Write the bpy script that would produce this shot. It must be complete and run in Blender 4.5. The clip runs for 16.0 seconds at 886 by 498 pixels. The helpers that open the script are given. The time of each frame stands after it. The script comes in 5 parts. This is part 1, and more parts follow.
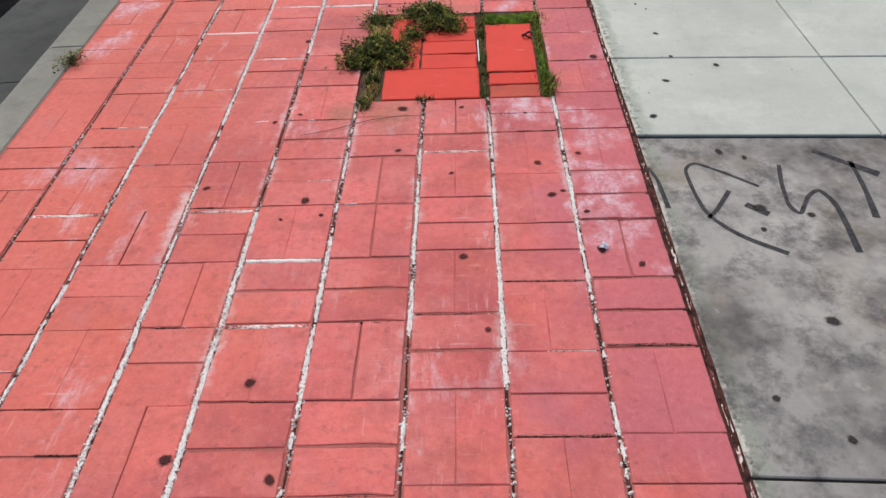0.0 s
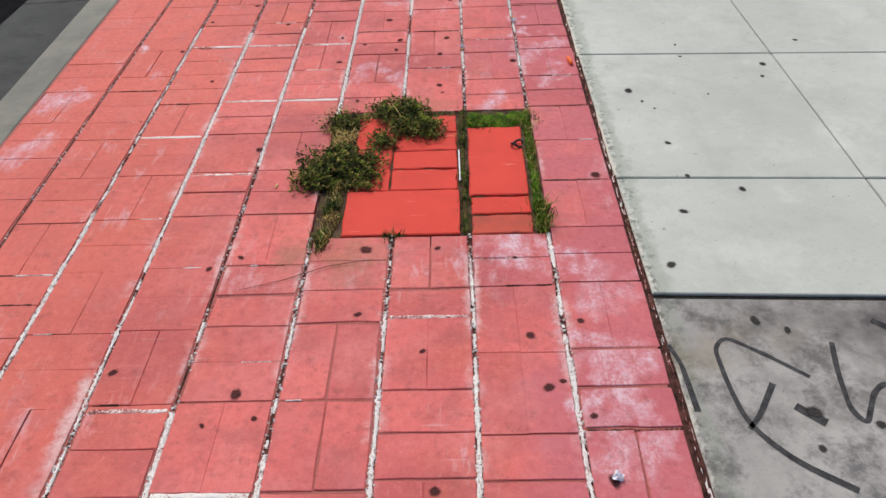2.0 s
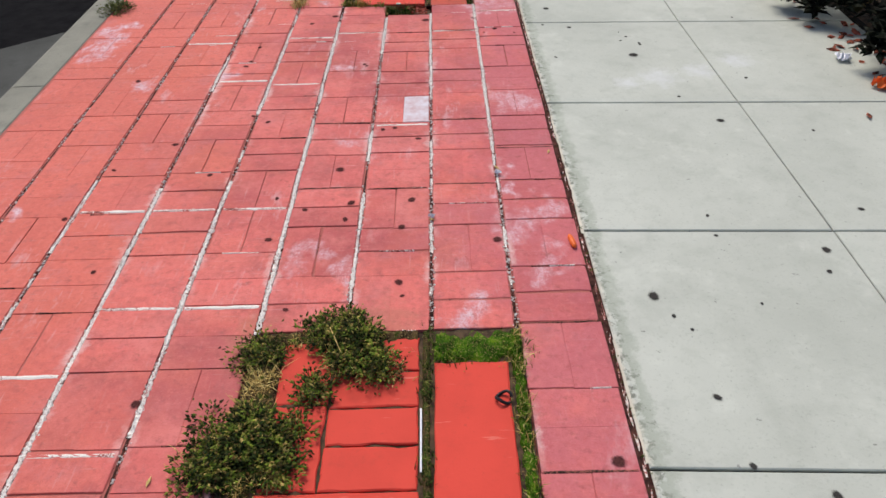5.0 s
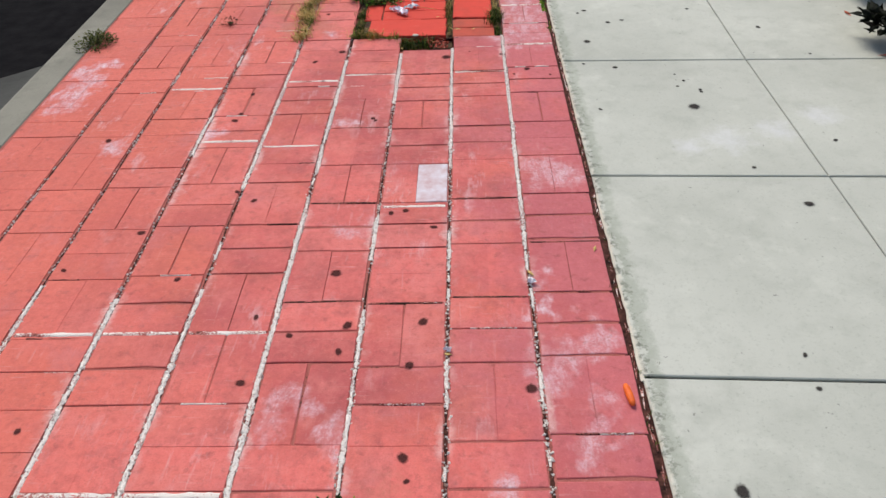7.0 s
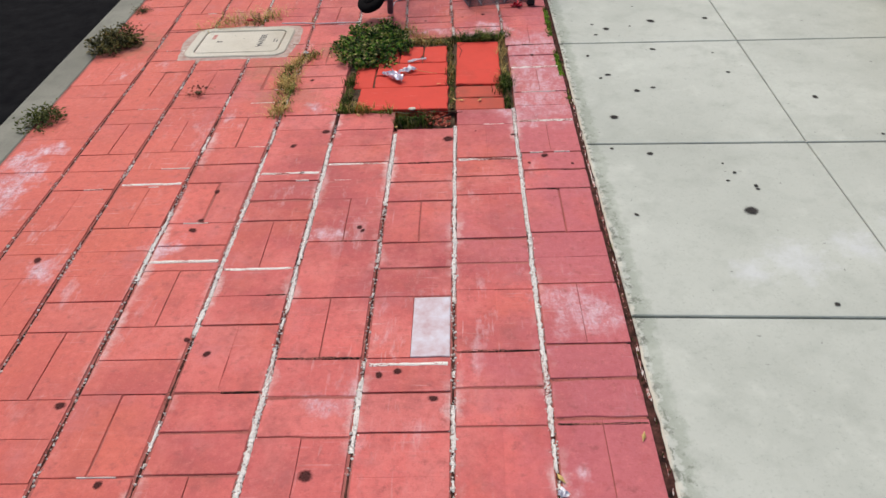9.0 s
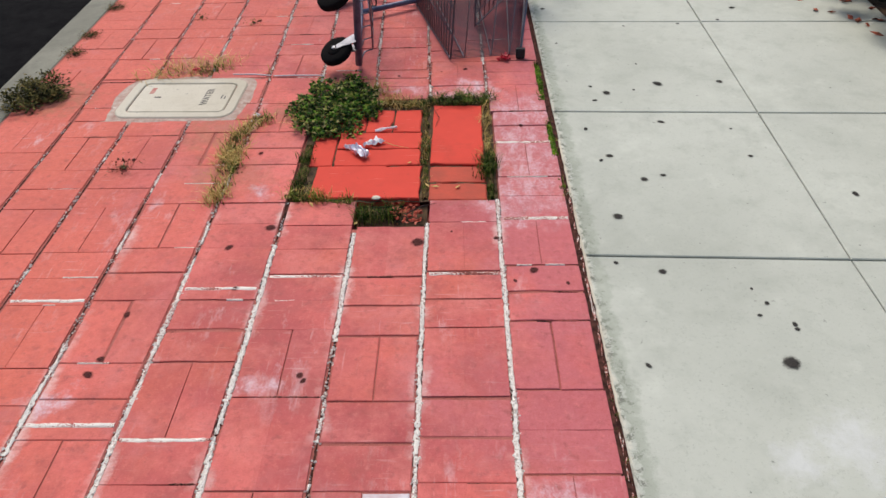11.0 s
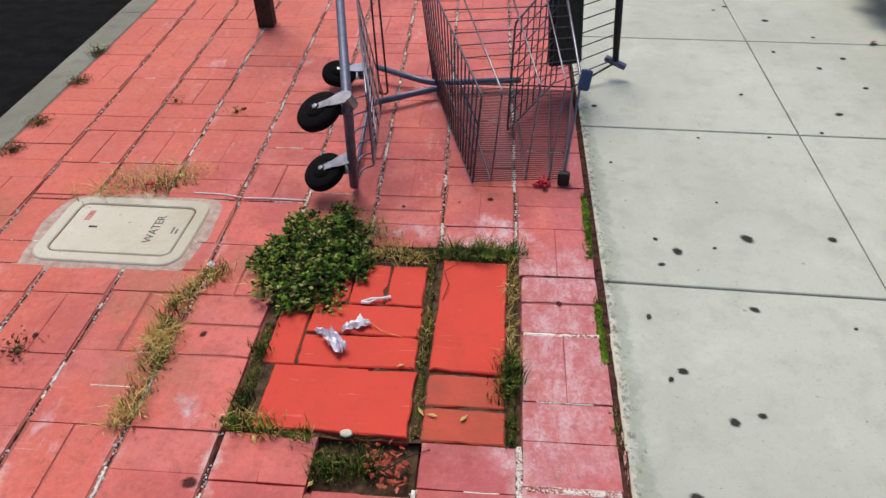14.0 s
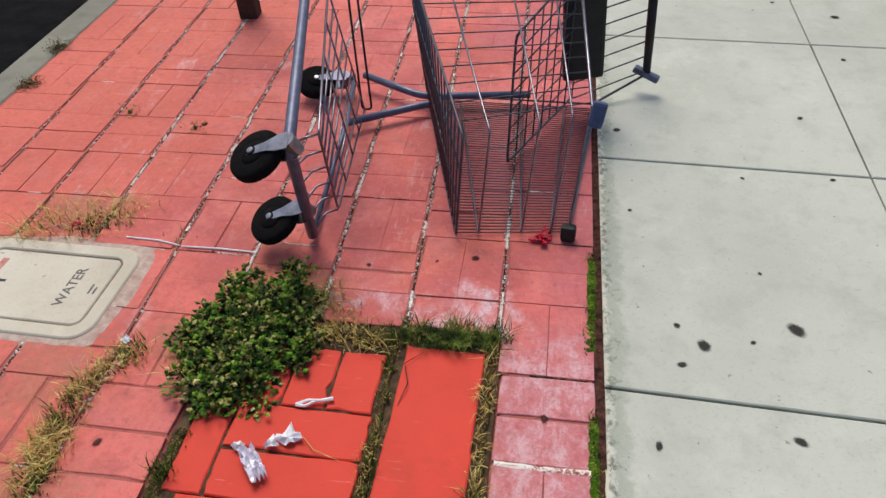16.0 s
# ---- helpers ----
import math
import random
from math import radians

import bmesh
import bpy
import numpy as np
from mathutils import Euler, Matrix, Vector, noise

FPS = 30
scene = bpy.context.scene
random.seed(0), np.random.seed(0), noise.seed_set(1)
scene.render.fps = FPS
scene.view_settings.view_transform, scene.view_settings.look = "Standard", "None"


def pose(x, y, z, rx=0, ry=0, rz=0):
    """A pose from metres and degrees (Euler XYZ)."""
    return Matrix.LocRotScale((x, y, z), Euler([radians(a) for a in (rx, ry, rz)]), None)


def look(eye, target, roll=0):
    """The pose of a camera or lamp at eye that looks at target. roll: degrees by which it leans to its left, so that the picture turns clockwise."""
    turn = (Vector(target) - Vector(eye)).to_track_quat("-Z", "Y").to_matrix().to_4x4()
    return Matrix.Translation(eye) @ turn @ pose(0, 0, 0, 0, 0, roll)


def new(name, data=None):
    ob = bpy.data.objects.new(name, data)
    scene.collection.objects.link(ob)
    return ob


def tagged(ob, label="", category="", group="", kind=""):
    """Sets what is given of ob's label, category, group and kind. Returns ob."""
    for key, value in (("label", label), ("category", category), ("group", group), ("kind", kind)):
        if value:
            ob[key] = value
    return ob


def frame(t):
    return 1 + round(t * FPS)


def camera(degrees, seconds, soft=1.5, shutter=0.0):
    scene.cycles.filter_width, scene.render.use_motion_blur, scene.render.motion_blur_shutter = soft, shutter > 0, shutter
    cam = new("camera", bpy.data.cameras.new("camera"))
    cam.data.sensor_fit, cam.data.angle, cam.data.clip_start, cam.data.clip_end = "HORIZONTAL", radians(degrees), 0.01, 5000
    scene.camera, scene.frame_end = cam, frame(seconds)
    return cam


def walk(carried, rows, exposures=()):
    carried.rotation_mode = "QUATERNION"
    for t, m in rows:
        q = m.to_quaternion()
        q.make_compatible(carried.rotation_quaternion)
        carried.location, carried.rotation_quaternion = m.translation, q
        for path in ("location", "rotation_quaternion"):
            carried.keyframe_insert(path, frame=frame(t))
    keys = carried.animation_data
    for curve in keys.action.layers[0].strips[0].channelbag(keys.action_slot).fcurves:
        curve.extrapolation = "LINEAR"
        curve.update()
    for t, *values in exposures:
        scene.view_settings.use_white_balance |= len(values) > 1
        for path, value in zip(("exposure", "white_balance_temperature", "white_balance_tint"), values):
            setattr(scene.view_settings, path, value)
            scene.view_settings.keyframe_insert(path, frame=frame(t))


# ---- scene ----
cam = camera(65.0, 16.0)
PATH = [
    (0, (0.047, -0.061, 1.133), (-0.02, 1.397, -0.234), -2.8),
    (0.5, (0.053, 0.068, 1.148), (0.006, 1.549, -0.196), -2.0),
    (1, (0.068, 0.183, 1.161), (0.019, 1.68, -0.164), -2.2),
    (1.5, (0.081, 0.327, 1.169), (0.036, 1.82, -0.161), -2.2),
    (2, (0.089, 0.482, 1.16), (0.048, 1.969, -0.177), -2.2),
    (2.5, (0.095, 0.623, 1.152), (0.053, 2.11, -0.185), -2.2),
    (3, (0.1, 0.764, 1.163), (0.058, 2.272, -0.15), -2.2),
    (3.5, (0.111, 0.906, 1.183), (0.08, 2.436, -0.104), -1.9),
    (4, (0.118, 1.035, 1.19), (0.101, 2.577, -0.082), -1.4),
    (4.5, (0.131, 1.16, 1.183), (0.128, 2.709, -0.083), -1.1),
    (5, (0.15, 1.296, 1.162), (0.153, 2.849, -0.097), -1.2),
    (7.5, (0.171, 1.996, 1.17), (0.077, 3.514, -0.128), -3.3),
    (8, (0.163, 2.15, 1.16), (0.056, 3.669, -0.136), -3.8),
    (8.5, (0.164, 2.275, 1.171), (0.068, 3.808, -0.11), -3.8),
    (11, (0.21, 2.917, 1.179), (0.164, 4.451, -0.104), -1.6),
    (11.5, (0.215, 3.063, 1.202), (0.159, 4.614, -0.059), -1.3),
    (12, (0.226, 3.197, 1.214), (0.14, 4.746, -0.048), -1.2),
    (12.5, (0.231, 3.323, 1.204), (0.11, 4.863, -0.066), -1.6),
    (13, (0.238, 3.454, 1.189), (0.089, 4.985, -0.089), -1.8),
    (13.5, (0.243, 3.602, 1.188), (0.084, 5.128, -0.094), -1.7),
    (14, (0.258, 3.722, 1.19), (0.11, 5.258, -0.082), -1.3),
    (14.5, (0.277, 3.82, 1.185), (0.117, 5.337, -0.109), -1.4),
    (15, (0.3, 3.926, 1.172), (0.128, 5.423, -0.143), -1.5),
    (15.5, (0.33, 4.056, 1.158), (0.123, 5.517, -0.192), -2.1),
    (16, (0.38, 4.193, 1.145), (0.117, 5.643, -0.208), -2.8),
]
walk(cam, [(t, look(eye, target, roll)) for t, eye, target, roll in PATH], [(0.0, 0.29, 6350, 12), (5.0, 0.31, 6450, 11), (16.0, 0.29, 6600, 9)])


# ---- sky and light: soft, overcast evening light from ahead and to the left ----
world = bpy.data.worlds.new("overcast_sky")
world.use_nodes = True
scene.world = world
_wn = world.node_tree.nodes
_sky = _wn.new("ShaderNodeTexSky")
_sky.sky_type, _sky.sun_disc = "NISHITA", False
_sky.sun_elevation, _sky.sun_rotation = radians(58), radians(-25)
_sky.air_density, _sky.dust_density = 1.0, 3.0
world.node_tree.links.new(_sky.outputs["Color"], _wn["Background"].inputs["Color"])
_wn["Background"].inputs["Strength"].default_value = 0.104
sun_data = bpy.data.lights.new("sun", "SUN")
sun_data.energy, sun_data.angle, sun_data.color = 2.05, radians(32), (1.0, 0.915, 0.78)
sun = new("sun", sun_data)
sun.matrix_world = look((-2.0, 4.5, 8.0), (0, 0, 0))


# ---- materials ----
class Nodes:
    """A short way to write a node material in world coordinates."""

    def __init__(self, name, rough=0.8, metal=0.0, spec=0.3):
        self.m = bpy.data.materials.new(name)
        self.m.use_nodes = True
        self.n, self.l = self.m.node_tree.nodes, self.m.node_tree.links
        self.p = self.n["Principled BSDF"]
        self.p.inputs["Roughness"].default_value = rough
        self.p.inputs["Metallic"].default_value = metal
        self.p.inputs["Specular IOR Level"].default_value = spec
        self.pos = self.n.new("ShaderNodeNewGeometry").outputs["Position"]

    def put(self, a, b):
        if hasattr(a, "is_linked"):
            self.l.new(a, b)
        else:
            b.default_value = a

    def noise(self, scale, detail=4, rough=0.6, squash=(1, 1, 1), shift=(0, 0, 0), warp=0.0):
        mp = self.n.new("ShaderNodeMapping")
        mp.inputs["Scale"].default_value, mp.inputs["Location"].default_value = squash, shift
        self.l.new(self.pos, mp.inputs["Vector"])
        t = self.n.new("ShaderNodeTexNoise")
        t.inputs["Scale"].default_value, t.inputs["Detail"].default_value, t.inputs["Roughness"].default_value = scale, detail, rough
        t.inputs["Distortion"].default_value = warp
        self.l.new(mp.outputs["Vector"], t.inputs["Vector"])
        return t.outputs["Fac"]

    def ramp(self, fac, *stops):
        r = self.n.new("ShaderNodeValToRGB")
        e = r.color_ramp.elements
        while len(e) < len(stops):
            e.new(0.5)
        for el, (at, c) in zip(e, stops):
            el.position = at
            el.color = (c, c, c, 1) if isinstance(c, (int, float)) else (*c, 1)
        self.l.new(fac, r.inputs["Fac"])
        return r.outputs["Color"]

    def mix(self, fac, a, b, how="MIX"):
        x = self.n.new("ShaderNodeMix")
        x.data_type, x.blend_type = "RGBA", how
        for v, k in ((fac, 0), (a, 6), (b, 7)):
            if isinstance(v, tuple):
                v = (*v, 1)
            self.put(v, x.inputs[k])
        return x.outputs[2]

    def math(self, op, a, b):
        x = self.n.new("ShaderNodeMath")
        x.operation = op
        self.put(a, x.inputs[0]), self.put(b, x.inputs[1])
        return x.outputs[0]

    def random(self):
        return self.n.new("ShaderNodeObjectInfo").outputs["Random"]

    def island(self):
        return self.n.new("ShaderNodeNewGeometry").outputs["Random Per Island"]

    def bump(self, height, strength=0.3, distance=0.003):
        b = self.n.new("ShaderNodeBump")
        b.inputs["Strength"].default_value, b.inputs["Distance"].default_value = strength, distance
        self.l.new(height, b.inputs["Height"])
        self.l.new(b.outputs["Normal"], self.p.inputs["Normal"])

    def done(self, color, rough=None):
        if isinstance(color, tuple):
            color = (*color, 1)
        self.put(color, self.p.inputs["Base Color"])
        if rough is not None:
            self.put(rough, self.p.inputs["Roughness"])
        return self.m


# chalky scuffs where the paint has worn off: place, size, strength
CHALK = [(0.42, 1.36, 0.09, 0.8), (0.43, 1.62, 0.09, 0.6), (0.22, 1.76, 0.10, 0.9), (0.36, 1.70, 0.05, 1.0), (0.42, 1.20, 0.10, 0.7), (0.34, 1.30, 0.05, 1.0), (0.34, 3.02, 0.04, 1.0), (-0.12, 3.3, 0.06, 0.6), (-0.24, 3.86, 0.05, 0.8), (-0.10, 2.62, 0.06, 0.8), (0.42, 3.55, 0.10, 0.8), (0.36, 3.12, 0.05, 0.8), (0.44, 2.90, 0.07, 0.8), (0.42, 4.60, 0.18, 0.6), (0.42, 4.82, 0.18, 0.6), (0.42, 5.05, 0.18, 0.65), (0.29, 5.215, 0.05, 1.0), (0.40, 4.46, 0.05, 0.8), (0.06, 5.21, 0.08, 0.7), (0.23, 5.215, 0.05, 0.9), (-0.05, 5.23, 0.05, 0.6), (0.36, 1.45, 0.05, 0.9), (0.34, 4.60, 0.05, 0.9),
         (-0.37, 4.62, 0.06, 0.9), (0.22, 2.475, 0.07, 0.8), (0.21, 5.21, 0.08, 0.75), (-1.26, 4.12, 0.09, 1.0), (-1.26, 4.27, 0.09, 1.0), (-1.22, 4.39, 0.06, 1.0), (-1.23, 2.55, 0.11, 0.8), (-1.25, 2.22, 0.09, 0.7), (-1.08, 2.95, 0.06, 0.9), (-0.96, 3.77, 0.07, 0.8), (-0.66, 3.84, 0.07, 0.9), (0.42, 2.66, 0.07, 0.8), (0.22, 2.49, 0.06, 0.8), (-1.05, 1.5, 0.12, 0.5), (-0.21, 2.72, 0.06, 0.7), (0.36, 2.83, 0.08, 0.6)]


# soil washed out of the pits and joints
SOILED = [(-0.17, 1.75, 0.11, 0.5), (-0.31, 1.76, 0.08, 0.5), (-0.43, 4.68, 0.10, 0.35), (-0.62, 4.95, 0.13, 0.45), (0.21, 4.62, 0.09, 0.5), (-0.38, 5.08, 0.10, 0.45), (-0.82, 5.46, 0.13, 0.5),
          (-1.24, 5.20, 0.16, 0.5), (-0.10, 5.25, 0.08, 0.4), (-0.56, 4.70, 0.09, 0.4), (0.02, 2.47, 0.09, 0.35), (-0.30, 2.44, 0.07, 0.35)]


def brick_paint(name, per_island):
    """Old red traffic paint over clay bricks: faded, scuffed to chalky white in streaks, tyre and shoe dirt."""
    k = Nodes(name, 0.75, spec=0.25)
    piece = k.island() if per_island else k.random()
    col = k.ramp(piece, (0.0, (0.49, 0.108, 0.105)), (0.35, (0.61, 0.138, 0.127)), (0.7, (0.67, 0.158, 0.140)), (1.0, (0.57, 0.155, 0.146)))
    broad = k.noise(1.7, 3, 0.55)
    col = k.mix(k.ramp(broad, (0.46, 0.0), (0.62, 0.7)), col, (0.33, 0.062, 0.072))
    rusty = k.noise(3.1, 4, 0.6, shift=(21, 5, 0))
    col = k.mix(k.ramp(rusty, (0.5, 0.0), (0.68, 0.6)), col, (0.56, 0.135, 0.085))
    dull = k.noise(11.0, 5, 0.7, shift=(2, 31, 0))
    col = k.mix(k.ramp(dull, (0.48, 0.0), (0.66, 0.6)), col, (0.33, 0.085, 0.080))
    fade = k.noise(5.0, 5, 0.65, shift=(3, 7, 0))
    col = k.mix(k.ramp(fade, (0.48, 0.0), (0.66, 0.65)), col, (0.64, 0.21, 0.195))
    sep = k.n.new("ShaderNodeSeparateXYZ")
    k.l.new(k.pos, sep.inputs[0])
    side = k.math("ADD", sep.outputs["X"], k.math("MULTIPLY", k.math("SUBTRACT", k.noise(2.4, 5, 0.65, shift=(31, 4, 0)), 0.5), 1.5))
    col = k.mix(k.ramp(side, (0.18, 0.0), (0.42, 0.75)), col, (0.46, 0.125, 0.150))
    col = k.mix(k.ramp(k.math("ADD", side, 1.0), (0.12, 0.65), (0.62, 0.0)), col, (0.60, 0.135, 0.092))
    streak = k.noise(13.0, 6, 0.7, squash=(1.0, 0.35, 1), shift=(11, 2, 0))
    patch = k.noise(2.3, 3, 0.5, shift=(5, 1, 0))
    worn = k.math("MULTIPLY", k.ramp(streak, (0.56, 0.0), (0.74, 1.0)), k.ramp(patch, (0.5, 0.0), (0.66, 0.85)))
    col = k.mix(worn, col, (0.66, 0.56, 0.60))
    blur = k.noise(22.0, 4, 0.7, shift=(8, 8, 0))
    scuff = k.math("ADD", k.math("MULTIPLY", k.noise(30.0, 8, 0.75, squash=(1.0, 0.45, 1), shift=(5, 17, 0), warp=0.6), 0.7), k.math("MULTIPLY", k.noise(120.0, 4, 0.7, shift=(9, 3, 0)), 0.3))
    scuff = k.ramp(scuff, (0.44, 0.05), (0.58, 1.0))
    swirl = k.n.new("ShaderNodeTexNoise")
    swirl.inputs["Scale"].default_value, swirl.inputs["Detail"].default_value = 8.0, 5
    k.l.new(k.pos, swirl.inputs["Vector"])
    bent = k.n.new("ShaderNodeVectorMath")
    bent.operation = "MULTIPLY_ADD"
    k.l.new(swirl.outputs["Color"], bent.inputs[0])
    bent.inputs[1].default_value = (0.34, 0.34, 0.0)
    shifted = k.n.new("ShaderNodeVectorMath")
    shifted.operation = "SUBTRACT"
    k.l.new(k.pos, shifted.inputs[0])
    shifted.inputs[1].default_value = (0.17, 0.17, 0.0)
    k.l.new(shifted.outputs[0], bent.inputs[2])
    for xc in (0.321, 0.122, -0.077, -0.284, -0.488, -0.69):
        off = k.math("ABSOLUTE", k.math("SUBTRACT", sep.outputs["X"], xc), 0.0)
        rub = k.math("ADD", k.math("DIVIDE", off, 0.026), k.math("MULTIPLY", k.math("SUBTRACT", k.noise(26.0, 5, 0.75, shift=(xc * 9, 2, 0)), 0.5), 2.4))
        where = k.math("MULTIPLY", k.ramp(k.noise(3.6, 4, 0.6, shift=(xc * 17, 6, 0)), (0.50, 0.0), (0.60, 0.75)), k.math("LESS_THAN", sep.outputs["Y"], 5.25))
        col = k.mix(k.math("MULTIPLY", k.ramp(rub, (0.15, 1.0), (0.95, 0.0)), where), col, (0.66, 0.52, 0.50))
    for px, py, pr, amount in CHALK:
        d = k.n.new("ShaderNodeVectorMath")
        d.operation = "DISTANCE"
        k.l.new(bent.outputs[0], d.inputs[0])
        d.inputs[1].default_value = (px, py, 0)
        near_it = k.math("SUBTRACT", k.math("DIVIDE", d.outputs["Value"], pr), k.math("MULTIPLY", k.math("SUBTRACT", blur, 0.5), 1.6))
        reach = k.ramp(near_it, (0.30, amount), (1.25, 0.0))
        col = k.mix(k.math("MULTIPLY", reach, 0.50), col, (0.56, 0.235, 0.25))
        col = k.mix(k.math("MULTIPLY", reach, scuff), col, (0.64, 0.50, 0.56))
    for px, py, pr, amount in SOILED:
        d = k.n.new("ShaderNodeVectorMath")
        d.operation = "DISTANCE"
        k.l.new(k.pos, d.inputs[0])
        d.inputs[1].default_value = (px, py, 0)
        near_it = k.math("SUBTRACT", k.math("DIVIDE", d.outputs["Value"], pr), k.math("MULTIPLY", k.math("SUBTRACT", blur, 0.5), 2.8))
        col = k.mix(k.ramp(near_it, (0.3, amount), (1.2, 0.0)), col, (0.27, 0.15, 0.085))
    for squash, at in (((1.0, 0.10, 1), (31, 3, 0)), ((0.10, 1.0, 1), (7, 41, 0))):
        scratch = k.math("MULTIPLY", k.ramp(k.noise(95.0, 3, 0.6, squash=squash, shift=at), (0.62, 0.0), (0.76, 0.45)), k.ramp(patch, (0.42, 0.0), (0.64, 1.0)))
        col = k.mix(scratch, col, (0.66, 0.50, 0.50))
    grime = k.noise(34.0, 4, 0.7, shift=(1, 9, 0))
    col = k.mix(k.ramp(grime, (0.56, 0.0), (0.74, 0.6)), col, (0.22, 0.065, 0.06))
    mott = k.noise(58.0, 6, 0.75, shift=(14, 6, 0))
    col = k.mix(k.ramp(mott, (0.50, 0.0), (0.66, 0.38)), col, (0.38, 0.080, 0.072))
    col = k.mix(k.ramp(mott, (0.34, 0.32), (0.46, 0.0)), col, (0.70, 0.21, 0.19))
    dust = k.noise(6.5, 6, 0.7, shift=(40, 12, 0))
    col = k.mix(k.ramp(dust, (0.54, 0.0), (0.68, 0.28)), col, (0.46, 0.18, 0.20))
    speck = k.noise(260.0, 3, 0.7)
    col = k.mix(k.ramp(speck, (0.30, 0.4), (0.45, 0.0)), col, (0.34, 0.075, 0.07))
    col = k.mix(k.ramp(speck, (0.62, 0.0), (0.72, 0.28)), col, (0.74, 0.32, 0.30))
    k.bump(k.noise(150.0, 6, 0.72), 0.4, 0.002)
    return k.done(col, k.ramp(fade, (0.3, 0.6), (0.7, 0.85)))


def joint_dirt(name, white, dark):
    """Crumbled mortar, sand and dirt in a joint, here and there under paint."""
    k = Nodes(name, 0.95, spec=0.1)
    run = k.ramp(k.noise(7.0, 5, 0.65, squash=(1, 0.7, 1), shift=(2, 4, 0)), (0.34, 0.0), (0.66, 1.0))
    fine = k.noise(210.0, 3, 0.8)
    grit = k.ramp(fine, (0.30, 0.0), (0.70, 1.0))
    both = k.math("ADD", k.math("MULTIPLY", run, 0.48), k.math("MULTIPLY", grit, 0.52))
    col = k.ramp(both, (max(0.0, dark - 0.10), (0.035, 0.024, 0.02)), (dark, (0.15, 0.07, 0.055)), (dark + 0.08, (0.36, 0.11, 0.095)), (white, (0.44, 0.16, 0.14)), (white + 0.09, (0.80, 0.77, 0.73)))
    k.bump(fine, 0.9, 0.004)
    return k.done(col)


def concrete(name, base, dirt, amount, edge=False):
    k = Nodes(name, 0.85, spec=0.2)
    broad, mid, fine = k.noise(1.3, 4, 0.6), k.noise(9.0, 6, 0.65, shift=(4, 4, 0)), k.noise(140.0, 4, 0.7)
    col = k.mix(k.ramp(broad, (0.38, 0.0), (0.68, amount)), base, dirt)
    col = k.mix(k.ramp(mid, (0.5, 0.0), (0.75, amount)), col, dirt)
    col = k.mix(k.ramp(mid, (0.26, 0.35), (0.42, 0.0)), col, tuple(min(0.85, c * 1.25) for c in base))
    col = k.mix(k.ramp(fine, (0.56, 0.0), (0.72, 0.35)), col, tuple(c * 0.6 for c in dirt))
    if edge:
        sep = k.n.new("ShaderNodeSeparateXYZ")
        k.l.new(k.pos, sep.inputs[0])
        mould = k.math("ADD", k.math("MULTIPLY", k.math("SUBTRACT", sep.outputs["X"], 0.53), 4.2), k.math("MULTIPLY", k.noise(38.0, 5, 0.8, shift=(6, 3, 0)), 1.0))
        col = k.mix(k.ramp(mould, (0.36, 0.0), (0.41, 0.85), (0.50, 0.75), (0.58, 0.0)), col, (0.085, 0.095, 0.07))
        grime = k.math("ADD", k.math("MULTIPLY", k.math("SUBTRACT", sep.outputs["X"], 0.53), 9.0), k.noise(16.0, 6, 0.8, shift=(2, 7, 0)))
        col = k.mix(k.ramp(grime, (0.62, 0.0), (0.68, 0.6), (0.86, 0.45), (1.05, 0.0)), col, (0.25, 0.28, 0.225))
        for px, py, pr in ((0.98, 3.72, 0.09), (1.14, 3.77, 0.07), (1.32, 3.85, 0.08), (0.86, 3.68, 0.06)):
            d = k.n.new("ShaderNodeVectorMath")
            d.operation = "DISTANCE"
            k.l.new(k.pos, d.inputs[0])
            d.inputs[1].default_value = (px, py, 0)
            near_it = k.math("SUBTRACT", k.math("DIVIDE", d.outputs["Value"], pr), k.math("MULTIPLY", k.math("SUBTRACT", k.noise(17.0, 6, 0.75, shift=(px, 0, 0)), 0.5), 3.0))
            col = k.mix(k.ramp(near_it, (0.1, 0.5), (1.5, 0.0)), col, (0.66, 0.68, 0.71))
        crumb = k.ramp(k.math("ADD", k.math("MULTIPLY", k.math("SUBTRACT", sep.outputs["X"], 0.53), 22.0), k.noise(60.0, 4, 0.7)), (0.62, 0.75), (0.80, 0.0))
        col = k.mix(crumb, col, (0.62, 0.60, 0.52))
    if amount > 0.9:
        blotch = k.noise(9.0, 8, 0.72, shift=(9, 9, 0))
        col = k.mix(k.ramp(blotch, (0.48, 0.0), (0.62, 0.75)), col, (0.075, 0.070, 0.072))
        stain = k.noise(2.2, 5, 0.7, shift=(1, 14, 0))
        col = k.mix(k.ramp(stain, (0.46, 0.0), (0.62, 0.7)), col, (0.07, 0.062, 0.060))
        col = k.mix(k.ramp(k.noise(3.4, 5, 0.7, shift=(8, 2, 0)), (0.52, 0.0), (0.66, 0.4)), col, (0.24, 0.20, 0.13))
        col = k.mix(k.ramp(blotch, (0.32, 0.7), (0.40, 0.0)), col, (0.34, 0.33, 0.29))
    drip = k.noise(48.0, 3, 0.6, shift=(13, 1, 0))
    col = k.mix(k.ramp(drip, (0.70, 0.0), (0.74, 0.6)), col, (0.10, 0.10, 0.095))
    pale = k.noise(2.6, 5, 0.75, shift=(17, 8, 0))
    col = k.mix(k.ramp(pale, (0.56, 0.0), (0.74, 0.35)), col, tuple(min(0.8, c * 1.4) for c in base))
    piece = k.random()
    col = k.mix(k.ramp(piece, (0.0, 0.0), (1.0, 0.10)), col, dirt)
    k.bump(fine, 0.35, 0.0015)
    return k.done(col)


